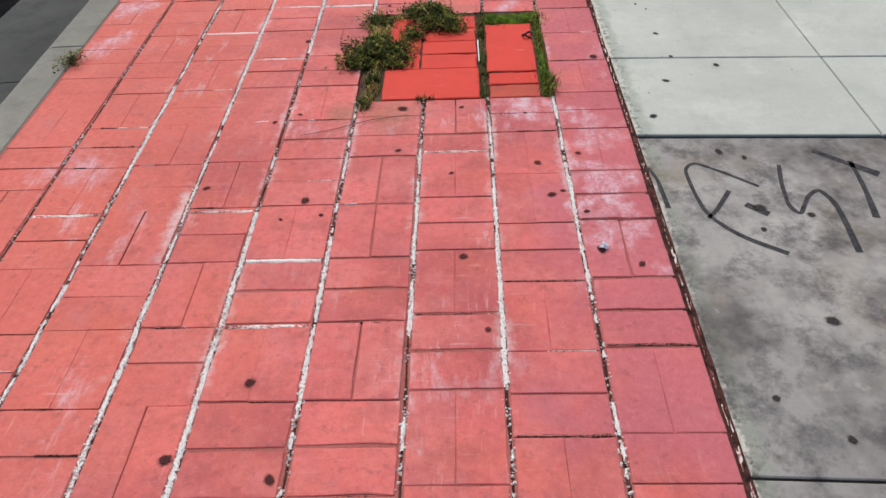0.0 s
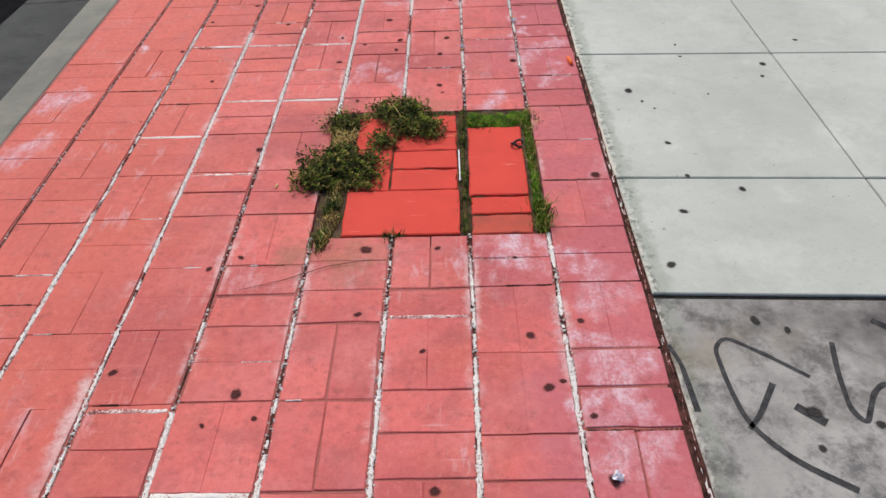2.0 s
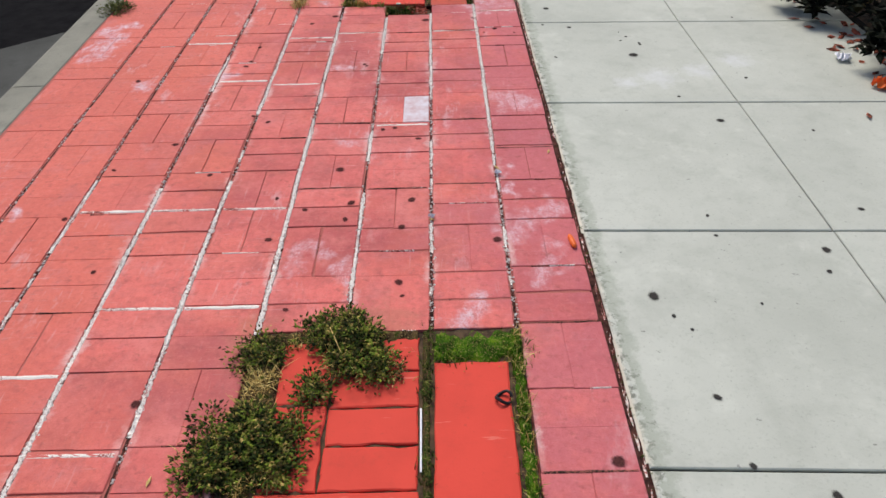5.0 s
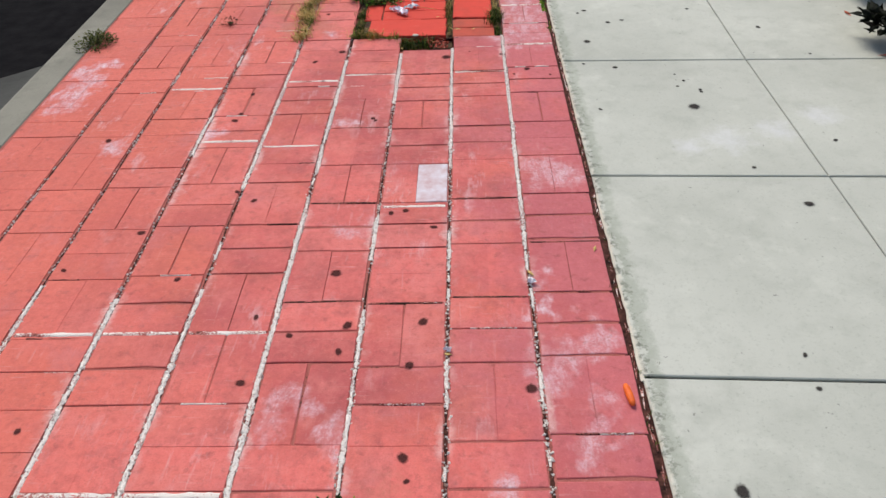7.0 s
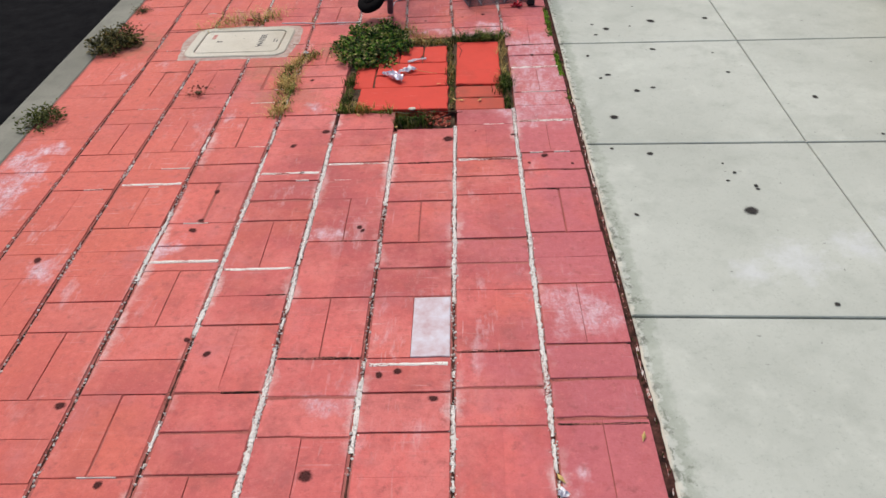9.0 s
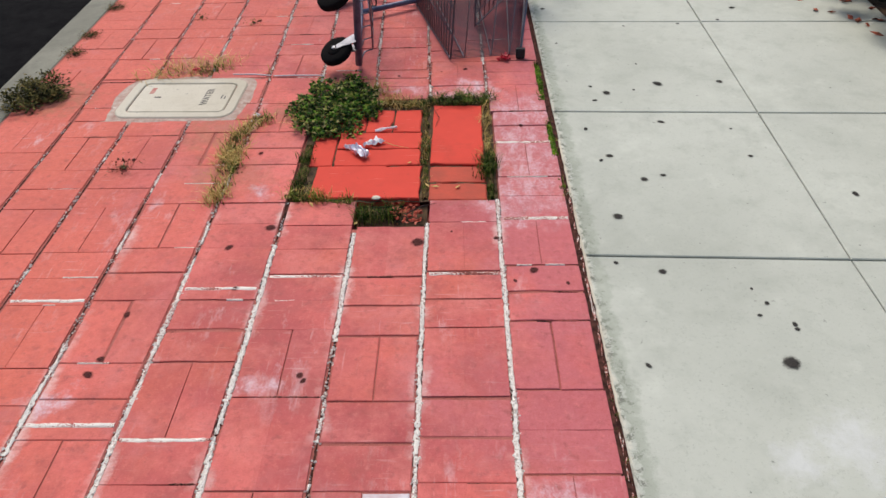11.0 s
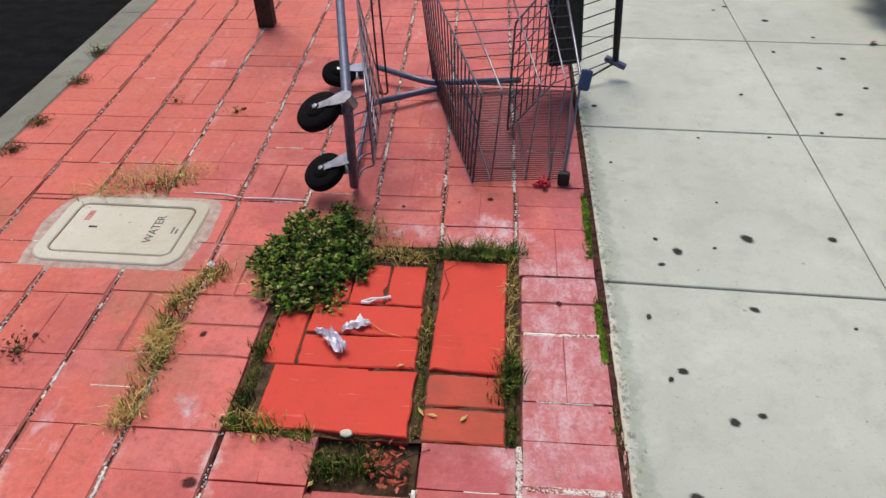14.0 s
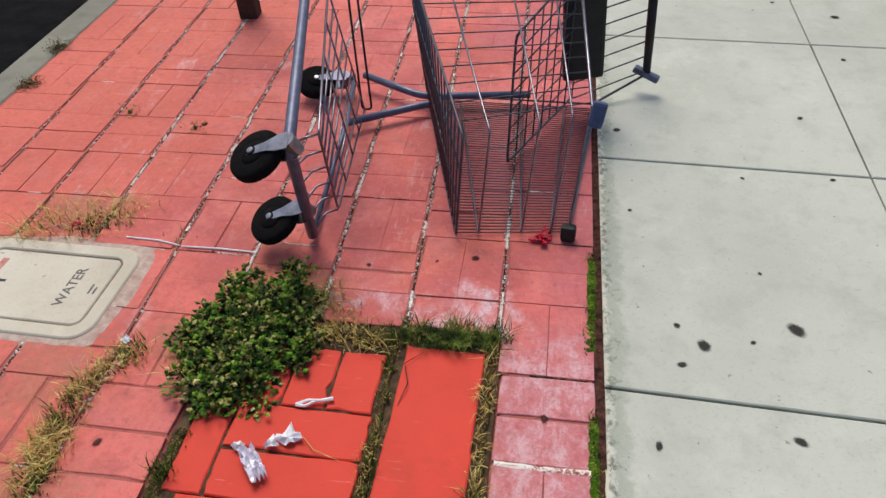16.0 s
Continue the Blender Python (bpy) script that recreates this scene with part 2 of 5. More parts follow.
BRICK = brick_paint("faded_red_brick_paint", False)
BRICK_FAR = brick_paint("faded_red_brick_paint_joined", True)
MORTAR = joint_dirt("crumbled_mortar", 0.52, 0.36)
MORTAR_WHITE = joint_dirt("bare_white_mortar", 0.38, 0.20)
MORTAR_DARK = joint_dirt("dark_joint_dirt", 0.90, 0.52)
BED = joint_dirt("painted_joint_bed", 0.90, 0.20)
CONCRETE = concrete("pale_concrete", (0.50, 0.525, 0.475), (0.33, 0.35, 0.31), 0.55, True)
CONCRETE_OLD = concrete("dirty_concrete", (0.36, 0.35, 0.325), (0.19, 0.185, 0.175), 0.95, True)
KERB = concrete("kerb_concrete", (0.25, 0.25, 0.21), (0.13, 0.13, 0.11), 0.7)
GUTTER = concrete("gutter_concrete", (0.070, 0.074, 0.070), (0.030, 0.032, 0.030), 0.9)


def _fresh():
    k = Nodes("fresh_red_paint", 0.68, spec=0.15)
    col = k.mix(k.ramp(k.noise(6.0, 4, 0.6), (0.4, 0.0), (0.7, 0.7)), (0.62, 0.064, 0.044), (0.51, 0.052, 0.036))
    col = k.mix(k.ramp(k.noise(9.0, 6, 0.7, shift=(3, 3, 0)), (0.54, 0.0), (0.74, 0.45)), col, (0.36, 0.050, 0.034))
    col = k.mix(k.ramp(k.noise(80.0, 3, 0.6, squash=(0.12, 1, 1)), (0.66, 0.0), (0.72, 0.5)), col, (0.70, 0.22, 0.17))
    col = k.mix(k.ramp(k.noise(70.0, 4, 0.7), (0.62, 0.0), (0.78, 0.6)), col, (0.30, 0.05, 0.035))
    k.bump(k.noise(180.0, 3, 0.6), 0.25, 0.001)
    return k.done(col)


def _plain(name, base, other, scale=30.0, rough=0.7, metal=0.0, spec=0.3, grain=0.0):
    k = Nodes(name, rough, metal, spec)
    f = k.noise(scale, 5, 0.65)
    if grain:
        k.bump(k.noise(scale * 6, 3, 0.6), grain, 0.002)
    return k.done(k.mix(k.ramp(f, (0.35, 0.0), (0.7, 1.0)), base, other))


def _leafy(name, *tones, clumps=0.88):
    k = Nodes(name, 0.7, spec=0.12)
    n = len(tones)
    col = k.ramp(k.island(), *[(i / max(1, n - 1), t) for i, t in enumerate(tones)])
    # Noise that paints shaded gaps and lit tufts into the foliage colour.
    shade_noise = k.noise(42.0, 3, 0.6, shift=(3, 3, 0))
    # Near-black patches stand in for shade between leaves; clumps sets their strength.
    col = k.mix(k.ramp(shade_noise, (0.43, clumps), (0.55, 0.0)), col, tuple(0.35 * c for c in tones[0]))
    # Brighter patches stand in for highlights on the upper leaves.
    return k.done(k.mix(k.ramp(shade_noise, (0.54, 0.0), (0.66, 0.45)), col, tuple(min(0.7, 1.3 * c) for c in tones[2])))


FRESH = _fresh()
WORN = _plain("worn_red_paint", (0.50, 0.075, 0.045), (0.34, 0.065, 0.042), 14, 0.75, grain=0.3)


def _moss(name, *stops):
    k = Nodes(name, 0.95, spec=0.05)
    col = k.ramp(k.noise(30.0, 5, 0.7), *stops)
    col = k.mix(k.ramp(k.noise(260.0, 3, 0.7), (0.55, 0.0), (0.68, 0.8)), col, (0.42, 0.30, 0.12))
    k.bump(k.noise(300.0, 4, 0.8), 1.0, 0.004)
    return k.done(col)


MOSS = _moss("matted_moss", (0.36, (0.022, 0.016, 0.010)), (0.50, (0.10, 0.065, 0.032)), (0.57, (0.030, 0.050, 0.010)), (0.70, (0.075, 0.10, 0.018)))
MOSS_GREEN = _moss("green_moss", (0.34, (0.020, 0.030, 0.006)), (0.44, (0.030, 0.085, 0.006)), (0.56, (0.065, 0.16, 0.008)), (0.70, (0.17, 0.25, 0.015)))
SOIL = _plain("dry_soil", (0.030, 0.020, 0.013), (0.13, 0.080, 0.045), 45, 0.95, grain=0.8)
ASPHALT = _plain("road_asphalt", (0.005, 0.005, 0.006), (0.012, 0.012, 0.013), 12, 0.95, spec=0.03, grain=0.6)
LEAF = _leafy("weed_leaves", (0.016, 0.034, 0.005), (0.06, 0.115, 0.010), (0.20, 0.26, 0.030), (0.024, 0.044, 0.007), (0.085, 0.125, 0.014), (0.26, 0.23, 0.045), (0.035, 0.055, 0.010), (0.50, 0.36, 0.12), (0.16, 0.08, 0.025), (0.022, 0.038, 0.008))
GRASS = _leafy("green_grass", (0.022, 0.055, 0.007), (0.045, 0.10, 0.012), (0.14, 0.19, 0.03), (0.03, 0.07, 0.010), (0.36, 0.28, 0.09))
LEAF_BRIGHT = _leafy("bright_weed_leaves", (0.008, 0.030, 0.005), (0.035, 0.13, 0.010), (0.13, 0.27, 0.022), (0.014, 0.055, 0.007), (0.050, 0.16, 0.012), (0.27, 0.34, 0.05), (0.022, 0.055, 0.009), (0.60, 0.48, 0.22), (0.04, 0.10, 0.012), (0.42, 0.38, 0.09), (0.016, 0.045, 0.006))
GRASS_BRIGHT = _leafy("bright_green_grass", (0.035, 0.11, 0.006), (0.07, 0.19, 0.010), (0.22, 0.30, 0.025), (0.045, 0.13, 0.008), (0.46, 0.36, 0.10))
STRAW = _leafy("dry_grass", (0.50, 0.32, 0.10), (0.38, 0.28, 0.07), (0.74, 0.54, 0.22), (0.36, 0.24, 0.06), (0.62, 0.42, 0.14), clumps=0.3)
DEAD = _leafy("dead_leaves", (0.10, 0.03, 0.016), (0.26, 0.07, 0.04), (0.46, 0.12, 0.07), (0.05, 0.02, 0.014), (0.50, 0.34, 0.24))
GAP_LEAF = _leafy("red_fallen_leaves", (0.34, 0.06, 0.035), (0.56, 0.13, 0.09), (0.62, 0.24, 0.17), (0.30, 0.05, 0.03), (0.70, 0.52, 0.44), (0.45, 0.09, 0.06), clumps=0.2)
DULL = _leafy("dull_weed_leaves", (0.030, 0.036, 0.010), (0.08, 0.085, 0.022), (0.20, 0.16, 0.050), (0.05, 0.06, 0.014), (0.26, 0.18, 0.06))
STEM = _plain("weed_stem", (0.10, 0.10, 0.04), (0.16, 0.13, 0.06))
JOINT_DARK = _plain("dark_joint_filler", (0.012, 0.012, 0.011), (0.035, 0.033, 0.030), 80, 0.95, spec=0.03, grain=0.5)


def _gum(name, base, other):
    """Trodden gum, thin and worn at its rim."""
    k = Nodes(name, 0.95, spec=0.03)
    k.pos = k.n.new("ShaderNodeTexCoord").outputs["Object"]
    flat = k.n.new("ShaderNodeVectorMath")
    flat.operation = "MULTIPLY"
    k.l.new(k.pos, flat.inputs[0])
    flat.inputs[1].default_value = (1, 1, 0)
    away = k.n.new("ShaderNodeVectorMath")
    away.operation = "LENGTH"
    k.l.new(flat.outputs[0], away.inputs[0])
    rim = k.math("ADD", away.outputs["Value"], k.math("MULTIPLY", k.math("SUBTRACT", k.noise(2.6, 5, 0.75), 0.5), 1.1))
    k.put(k.ramp(rim, (0.55, 0.90), (1.08, 0.0)), k.p.inputs["Alpha"])
    return k.done(k.mix(k.ramp(k.noise(3.0, 5, 0.7), (0.35, 0.0), (0.7, 1.0)), base, other))


GUM = _gum("trodden_gum", (0.022, 0.020, 0.020), (0.075, 0.070, 0.066))
GUM_RED = _gum("trodden_gum_reddish", (0.035, 0.016, 0.016), (0.13, 0.045, 0.042))
SPRAY = _plain("black_spray_paint", (0.016, 0.016, 0.018), (0.065, 0.065, 0.065), 60, 0.8)
COVER = concrete("cover_concrete", (0.60, 0.57, 0.49), (0.42, 0.38, 0.30), 0.6)
CHROME = _plain("dull_chrome_wire", (0.22, 0.22, 0.27), (0.13, 0.13, 0.17), 60, 0.32, 1.0)
STEEL = _plain("zinc_steel", (0.36, 0.36, 0.40), (0.14, 0.14, 0.17), 28, 0.36, 0.9)
TUBE = _plain("grey_blue_tube", (0.125, 0.14, 0.22), (0.075, 0.085, 0.14), 40, 0.42, 0.45)
WIRE = _plain("dull_wire", (0.055, 0.055, 0.075), (0.10, 0.10, 0.125), 80, 0.45, 0.5)
RUBBER = _plain("black_rubber", (0.006, 0.006, 0.007), (0.012, 0.011, 0.011), 60, 0.9, spec=0.04)
BLACK = _plain("black_plastic", (0.010, 0.010, 0.012), (0.018, 0.018, 0.02), 30, 0.55)
BLUE = _plain("blue_plastic", (0.055, 0.085, 0.18), (0.04, 0.06, 0.13), 40, 0.5)
RED = _plain("red_plastic", (0.55, 0.012, 0.04), (0.40, 0.01, 0.03), 60, 0.4)
WOOD = _plain("dark_weathered_wood", (0.035, 0.020, 0.016), (0.075, 0.04, 0.03), 25, 0.85, grain=0.5)
PAPER = _plain("white_paper", (0.82, 0.83, 0.86), (0.68, 0.68, 0.76), 120, 0.8)
FOIL = _plain("crumpled_foil", (0.90, 0.89, 0.92), (0.58, 0.52, 0.72), 75, 0.25, 0.35)
GREY_PRINT = _plain("grey_lettering", (0.16, 0.15, 0.15), (0.10, 0.10, 0.10))
ORANGE = _plain("orange_plastic", (0.80, 0.16, 0.02), (0.65, 0.10, 0.02), 60, 0.5)


# ---- mesh helpers ----
class Build:
    """Vertices and faces of one mesh."""

    def __init__(self):
        self.v, self.f = [], []

    def add(self, verts, faces):
        n = len(self.v)
        self.v += [tuple(p) for p in verts]
        self.f += [tuple(n + i for i in face) for face in faces]

    def slab(self, x0, x1, y0, y1, top, deep, bevel=0.004, drop=0.003, jitter=0.0, rnd=random, tilt=0.0):
        """A block with a chamfered top."""
        c = [(x0, y0), (x1, y0), (x1, y1), (x0, y1)]
        if jitter:
            c = [(x + rnd.uniform(-jitter, jitter), y + rnd.uniform(-jitter, jitter)) for x, y in c]
        sx, sy = (1, -1, -1, 1), (1, 1, -1, -1)
        dz = [rnd.uniform(-tilt, tilt) for _ in c]
        inner = [(x + a * bevel, y + b * bevel, top + d) for (x, y), a, b, d in zip(c, sx, sy, dz)]
        outer = [(x, y, top - drop + d) for (x, y), d in zip(c, dz)]
        low = [(x, y, top - deep) for x, y in c]
        faces = [(0, 1, 2, 3)]
        for i in range(4):
            j = (i + 1) % 4
            faces += [(i, 4 + i, 4 + j, j), (4 + i, 8 + i, 8 + j, 4 + j)]
        self.add(inner + outer + low, faces)

    def ragged(self, x0, x1, y0, y1, top, deep, bevel, drop, jitter, rnd, tilt, cut=3):
        """A block with a chamfered top and chipped, uneven edges."""
        c = [(x0, y0), (x1, y0), (x1, y1), (x0, y1)]
        ring = []
        for i in range(4):
            (ax, ay), (bx, by) = c[i], c[(i + 1) % 4]
            for k in range(cut):
                t = k / cut + (rnd.uniform(-0.08, 0.08) if k else 0)
                ring.append((ax + (bx - ax) * t, ay + (by - ay) * t))
        xm, ym = (x0 + x1) / 2, (y0 + y1) / 2
        n = len(ring)
        inner, outer, low = [], [], []
        slope = rnd.uniform(-tilt, tilt), rnd.uniform(-tilt, tilt)
        for x, y in ring:
            j = -abs(rnd.gauss(0, jitter)) if rnd.random() < 0.8 else -abs(rnd.gauss(0, jitter * 2.2))
            dx, dy = (x - xm) / (x1 - xm), (y - ym) / (y1 - ym)
            ex, ey = (math.copysign(1, dx) if abs(dx) > 0.98 else 0), (math.copysign(1, dy) if abs(dy) > 0.98 else 0)
            z = top + slope[0] * dx + slope[1] * dy
            bv = bevel * rnd.uniform(0.6, 1.6)
            outer.append((x + ex * j, y + ey * j, z - drop))
            inner.append((x + ex * (j - bv), y + ey * (j - bv), z))
            low.append((x + ex * j, y + ey * j, top - deep))
        faces = [tuple(range(n))]
        for i in range(n):
            j = (i + 1) % n
            faces += [(i, n + i, n + j, j), (n + i, 2 * n + i, 2 * n + j, n + j)]
        self.add(inner + outer + low, faces)

    def box(self, m, sx, sy, sz, bevel=0.0):
        bm = bmesh.new()
        bmesh.ops.create_cube(bm, size=1, matrix=m @ Matrix.Diagonal((sx, sy, sz, 1)))
        if bevel:
            bmesh.ops.bevel(bm, geom=bm.edges[:], offset=bevel, segments=2, affect="EDGES", profile=0.6)
        self.take(bm)

    def take(self, bm):
        bm.verts.index_update()
        self.add([v.co for v in bm.verts], [[v.index for v in f.verts] for f in bm.faces])
        bm.free()

    def tube(self, pts, r, sides=8, cap=True):
        """A round bar along a line of points."""
        pts = [Vector(p) for p in pts]
        rings = []
        for i, p in enumerate(pts):
            d = (pts[min(i + 1, len(pts) - 1)] - pts[max(i - 1, 0)]).normalized()
            a = d.orthogonal().normalized() if not rings else (last - d * last.dot(d)).normalized()
            last = a
            b = d.cross(a)
            rr = r[i] if isinstance(r, (list, tuple)) else r
            rings.append([p + rr * (math.cos(t) * a + math.sin(t) * b) for t in [2 * math.pi * k / sides for k in range(sides)]])
        n = len(rings)
        faces = [(i * sides + k, i * sides + (k + 1) % sides, (i + 1) * sides + (k + 1) % sides, (i + 1) * sides + k) for i in range(n - 1) for k in range(sides)]
        if cap:
            faces += [tuple(range(sides))[::-1], tuple((n - 1) * sides + k for k in range(sides))]
        self.add([p for ring in rings for p in ring], faces)

    def lathe(self, m, prof, sides=24):
        """Turns a profile of (radius, height) round the z axis of m."""
        rings = [[m @ Vector((r * math.cos(2 * math.pi * k / sides), r * math.sin(2 * math.pi * k / sides), h)) for k in range(sides)] for r, h in prof]
        n = len(rings)
        faces = [(i * sides + k, i * sides + (k + 1) % sides, (i + 1) * sides + (k + 1) % sides, (i + 1) * sides + k) for i in range(n - 1) for k in range(sides)]
        faces += [tuple(range(sides))[::-1], tuple((n - 1) * sides + k for k in range(sides))]
        self.add([p for ring in rings for p in ring], faces)

    def mesh(self, name, mat, smooth=False):
        me = bpy.data.meshes.new(name)
        me.from_pydata(self.v, [], self.f)
        me.materials.append(mat)
        if smooth:
            me.shade_smooth()
        me.update()
        return me


def part(name, b, mat, parent, label="", smooth=False):
    ob = new(name, b.mesh(name, mat, smooth) if isinstance(b, Build) else b)
    ob.parent = parent
    if label:
        tagged(ob, label)
    return ob


def thing(name, label, category, b=None, mat=None, at=(0, 0, 0), group="", kind="", smooth=False):
    ob = new(name, b.mesh(name, mat, smooth) if b else None)
    ob.location = at
    return tagged(ob, label, category, group, kind)


def rounded(pts, r, n=5):
    """A line of points with its corners rounded."""
    pts = [Vector(p) for p in pts]
    out = [pts[0]]
    for a, p, b in zip(pts, pts[1:], pts[2:]):
        u, w = (a - p), (b - p)
        k = min(r, u.length * 0.45, w.length * 0.45)
        p0, p1 = p + u.normalized() * k, p + w.normalized() * k
        out += [p0 * (1 - t) ** 2 + p * 2 * t * (1 - t) + p1 * t * t for t in [i / n for i in range(n + 1)]]
    return out + [pts[-1]]


# ---- ground, road and kerb ----
def kerb_x(y):
    """The inner edge of the kerb, which runs slightly askew to the brick courses."""
    return -1.303 - 0.022 * (y - 1.6)


b = Build()
b.add([(-150, -150, -0.16), (150, -150, -0.16), (150, 150, -0.16), (-150, 150, -0.16)], [(0, 1, 2, 3)])
tagged(new("ground", b.mesh("ground", ASPHALT)), "dark worn asphalt roadway beside the kerb", "road", kind="structure")

gutter = tagged(new("gutter"), "dim grey concrete gutter below the kerb", "gutter", kind="structure")
for g0, g1 in ((-1.0, 0.72), (0.72, 2.25), (2.25, 3.77), (3.77, 4.52)):
    b = Build()
    ends = []
    for gy in (g0 + 0.003, g1 - 0.003):
        # Slanted early end: the dark ground past it stands in for shade on the gutter.
        end = 0.16 if gy > 4.4 else 0.0
        ends.append([(kerb_x(gy) - 0.143, gy + end, -0.30), (kerb_x(gy) - 0.143, gy + end, -0.128), (-1.70, gy + end * 0.9, -0.140), (-1.985, gy - end * 0.4, -0.150), (-2.0, gy - end * 0.5, -0.165), (-2.0, gy - end * 0.5, -0.30)])
    n = len(ends[0])
    b.add(ends[0] + ends[1], [(i, n + i, n + i + 1, i + 1) for i in range(n - 1)] + [tuple(range(n)), tuple(range(2 * n - 1, n - 1, -1))])
    part("gutter_slab", b, GUTTER, gutter)

kerb = tagged(new("kerb"), "weathered grey concrete kerb along the brick strip", "kerb", kind="structure")
y = -1.0
while y < 13:
    y1 = y + (1.52 if y > -0.9 else 1.73)
    b = Build()
    xs0, xs1 = kerb_x(y), kerb_x(y1)
    w, t = 0.148, 0.003
    prof = [(0.0, -0.2), (0.0, -0.004), (-0.004, 0.0), (-w + 0.03, -0.002), (-w + 0.010, -0.010), (-w, -0.032), (-w - 0.02, -0.2)]
    n = len(prof)
    vs = [(xs0 + px, y + t, pz) for px, pz in prof] + [(xs1 + px, y1 - t, pz) for px, pz in prof]
    b.add(vs, [(i, n + i, n + i + 1, i + 1) for i in range(n - 1)] + [tuple(range(n)), tuple(range(2 * n - 1, n - 1, -1))])
    part("kerb_stone", b, KERB, kerb)
    y = y1

# ---- concrete flags beside the bricks ----
EDGE = 0.527
flags = tagged(new("concrete_pavement"), "pale concrete pavement flags with gum spots and dark joints", "pavement", kind="structure")
FLAG_Y = [-0.95, -0.2, 0.553, 1.600, 2.050, 2.792, 3.536, 4.292, 5.052, 5.838, 6.60, 7.36, 8.12, 8.88, 9.64, 10.4, 11.2, 12.0]
FLAG_X = [EDGE + 0.006, 1.206, 1.95]
b = Build()
b.add([(EDGE, -1, -0.0045), (2.0, -1, -0.0045), (2.0, 12, -0.0045), (EDGE, 12, -0.0045)], [(0, 1, 2, 3)])
part("joint_bed", b, JOINT_DARK, flags)
rnd = random.Random(5)
for y0, y1 in zip(FLAG_Y, FLAG_Y[1:]):
    for x0, x1 in zip(FLAG_X, FLAG_X[1:]):
        b = Build()
        gap = 0.010 if abs(y1 - 1.6) < 0.01 else 0.0034
        low = 0.003 if y1 < 1.7 else 0.0
        b.slab(x0 + 0.002, x1 - 0.002, y0 + 0.0028, y1 - gap, 0.004 - low, 0.06, 0.0025, 0.0025, 0.0008, rnd)
        b.v = [(vx + 0.024 * max(0.0, vy - 4.3) * (vx - EDGE) / 0.68, vy - 0.038 * (vx - EDGE), vz) for vx, vy, vz in b.v]
        part("flag", b, CONCRETE_OLD if y1 < 1.7 else CONCRETE, flags)

# ---- brick strip: basket weave in nine courses ----
COURSE_X = [EDGE - 0.002, 0.321, 0.122, -0.077, -0.284, -0.488, -0.671, -0.884, -1.083]
COURSE_LEAN = [0, 0, 0, 0, 0, 0, -0.010, -0.009, -0.0105]


def drift(y):
    """Past the second planting hole the courses lean a little towards the road."""
    return -0.04 * max(0.0, y - 4.95)


def course_x(c, y):
    """The line between two courses at y."""
    return COURSE_X[c] + COURSE_LEAN[c] * (y - 1.0) + drift(y) * min(1.0, c / 2)


def weave(start, first, count, pitch=0.2005):
    """Modules of a course: two bricks lengthwise (L) or two across (C), turn about."""
    kinds = "LC" if first == "L" else "CL"
    return [(start + pitch * i, start + pitch * (i + 1), kinds[i % 2]) for i in range(count)]


def row(start, pitch, kinds, count):
    """Modules of a course with its own order of kinds, which then goes on turn about."""
    last = kinds[-1]
    while len(kinds) < count:
        last = "L" if last == "C" else "C"
        kinds += last
    return [(start + pitch * i, start + pitch * (i + 1), k) for i, k in enumerate(kinds)]


def named(ys, kinds):
    return [(a, c, k) for a, c, k in zip(ys, ys[1:], kinds)]


COURSES = {
    0: weave(-0.965, "L", 66, 0.201),
    1: weave(-0.768, "L", 11, 0.2005) + named([1.437, 1.640, 1.826], "LC") + named([2.435, 2.637], "C") + weave(2.637, "L", 9, 0.2005) + named([4.442, 4.548], "H") + named([5.165, 5.262], "H") + weave(5.262, "L", 36),
    2: weave(-0.660, "L", 11, 0.2005) + named([1.545, 1.635, 1.826], "HL") + named([2.432, 2.626, 2.828, 3.022, 3.226, 3.425, 3.621, 3.830, 4.015, 4.220, 4.425], "LCLCCLCLCL") + named([5.165, 5.260, 5.400], "HC") + weave(5.400, "L", 35),
    3: weave(-0.880, "L", 11, 0.2003) + named([1.323, 1.530, 1.638, 1.826], "LHC") + named([2.432, 2.630, 2.840, 3.030, 3.217, 3.428, 3.622, 3.842, 4.038, 4.232, 4.435, 4.545], "CLCLCLLLCCD") + named([5.165, 5.245, 5.398], "HC") + weave(5.398, "L", 35),
    4: row(-0.890, 0.2012, "LCLCLCLCLCLCCLCLCCLLC", 65),
    5: row(-0.900, 0.2016, "CLCLCLCLCLCLCLCLCLCCL", 65),
    6: row(-0.900, 0.2010, "LCLCLCLCLCLCLCLCLCCLCLCCL", 65),
    7: row(-0.910, 0.2012, "CLCLCLCLCLCLCLCLCCL", 65),
    8: row(-0.802, 0.2012, "LCLCLCLCLCLCLCCCLCCCL", 64),
}
COVER_BOX = (-1.005, -0.565, 5.035, 5.345)

bricks = tagged(new("brick_pavement"), "strip of faded red painted bricks laid in basket weave", "pavement", kind="structure")
b = Build()
nx, ny = 60, 420
for i in range(nx + 1):
    for j in range(ny + 1):
        gy = -1 + 13.0 * j / ny
        gx = kerb_x(gy) + (EDGE - kerb_x(gy)) * i / nx
        hole = -0.29 < gx < 0.33 and (1.8 < gy < 2.45 or 4.43 < gy < 5.17)
        b.v.append((gx, gy, (-0.04 if hole else -0.0028) + 0.0005 * noise.noise((gx * 40, gy * 40, 0))))
b.f = [(i * (ny + 1) + j, (i + 1) * (ny + 1) + j, (i + 1) * (ny + 1) + j + 1, i * (ny + 1) + j + 1) for i in range(nx) for j in range(ny)]
part("joint_bed", b, BED, bricks, smooth=True)

brick_meshes = {}


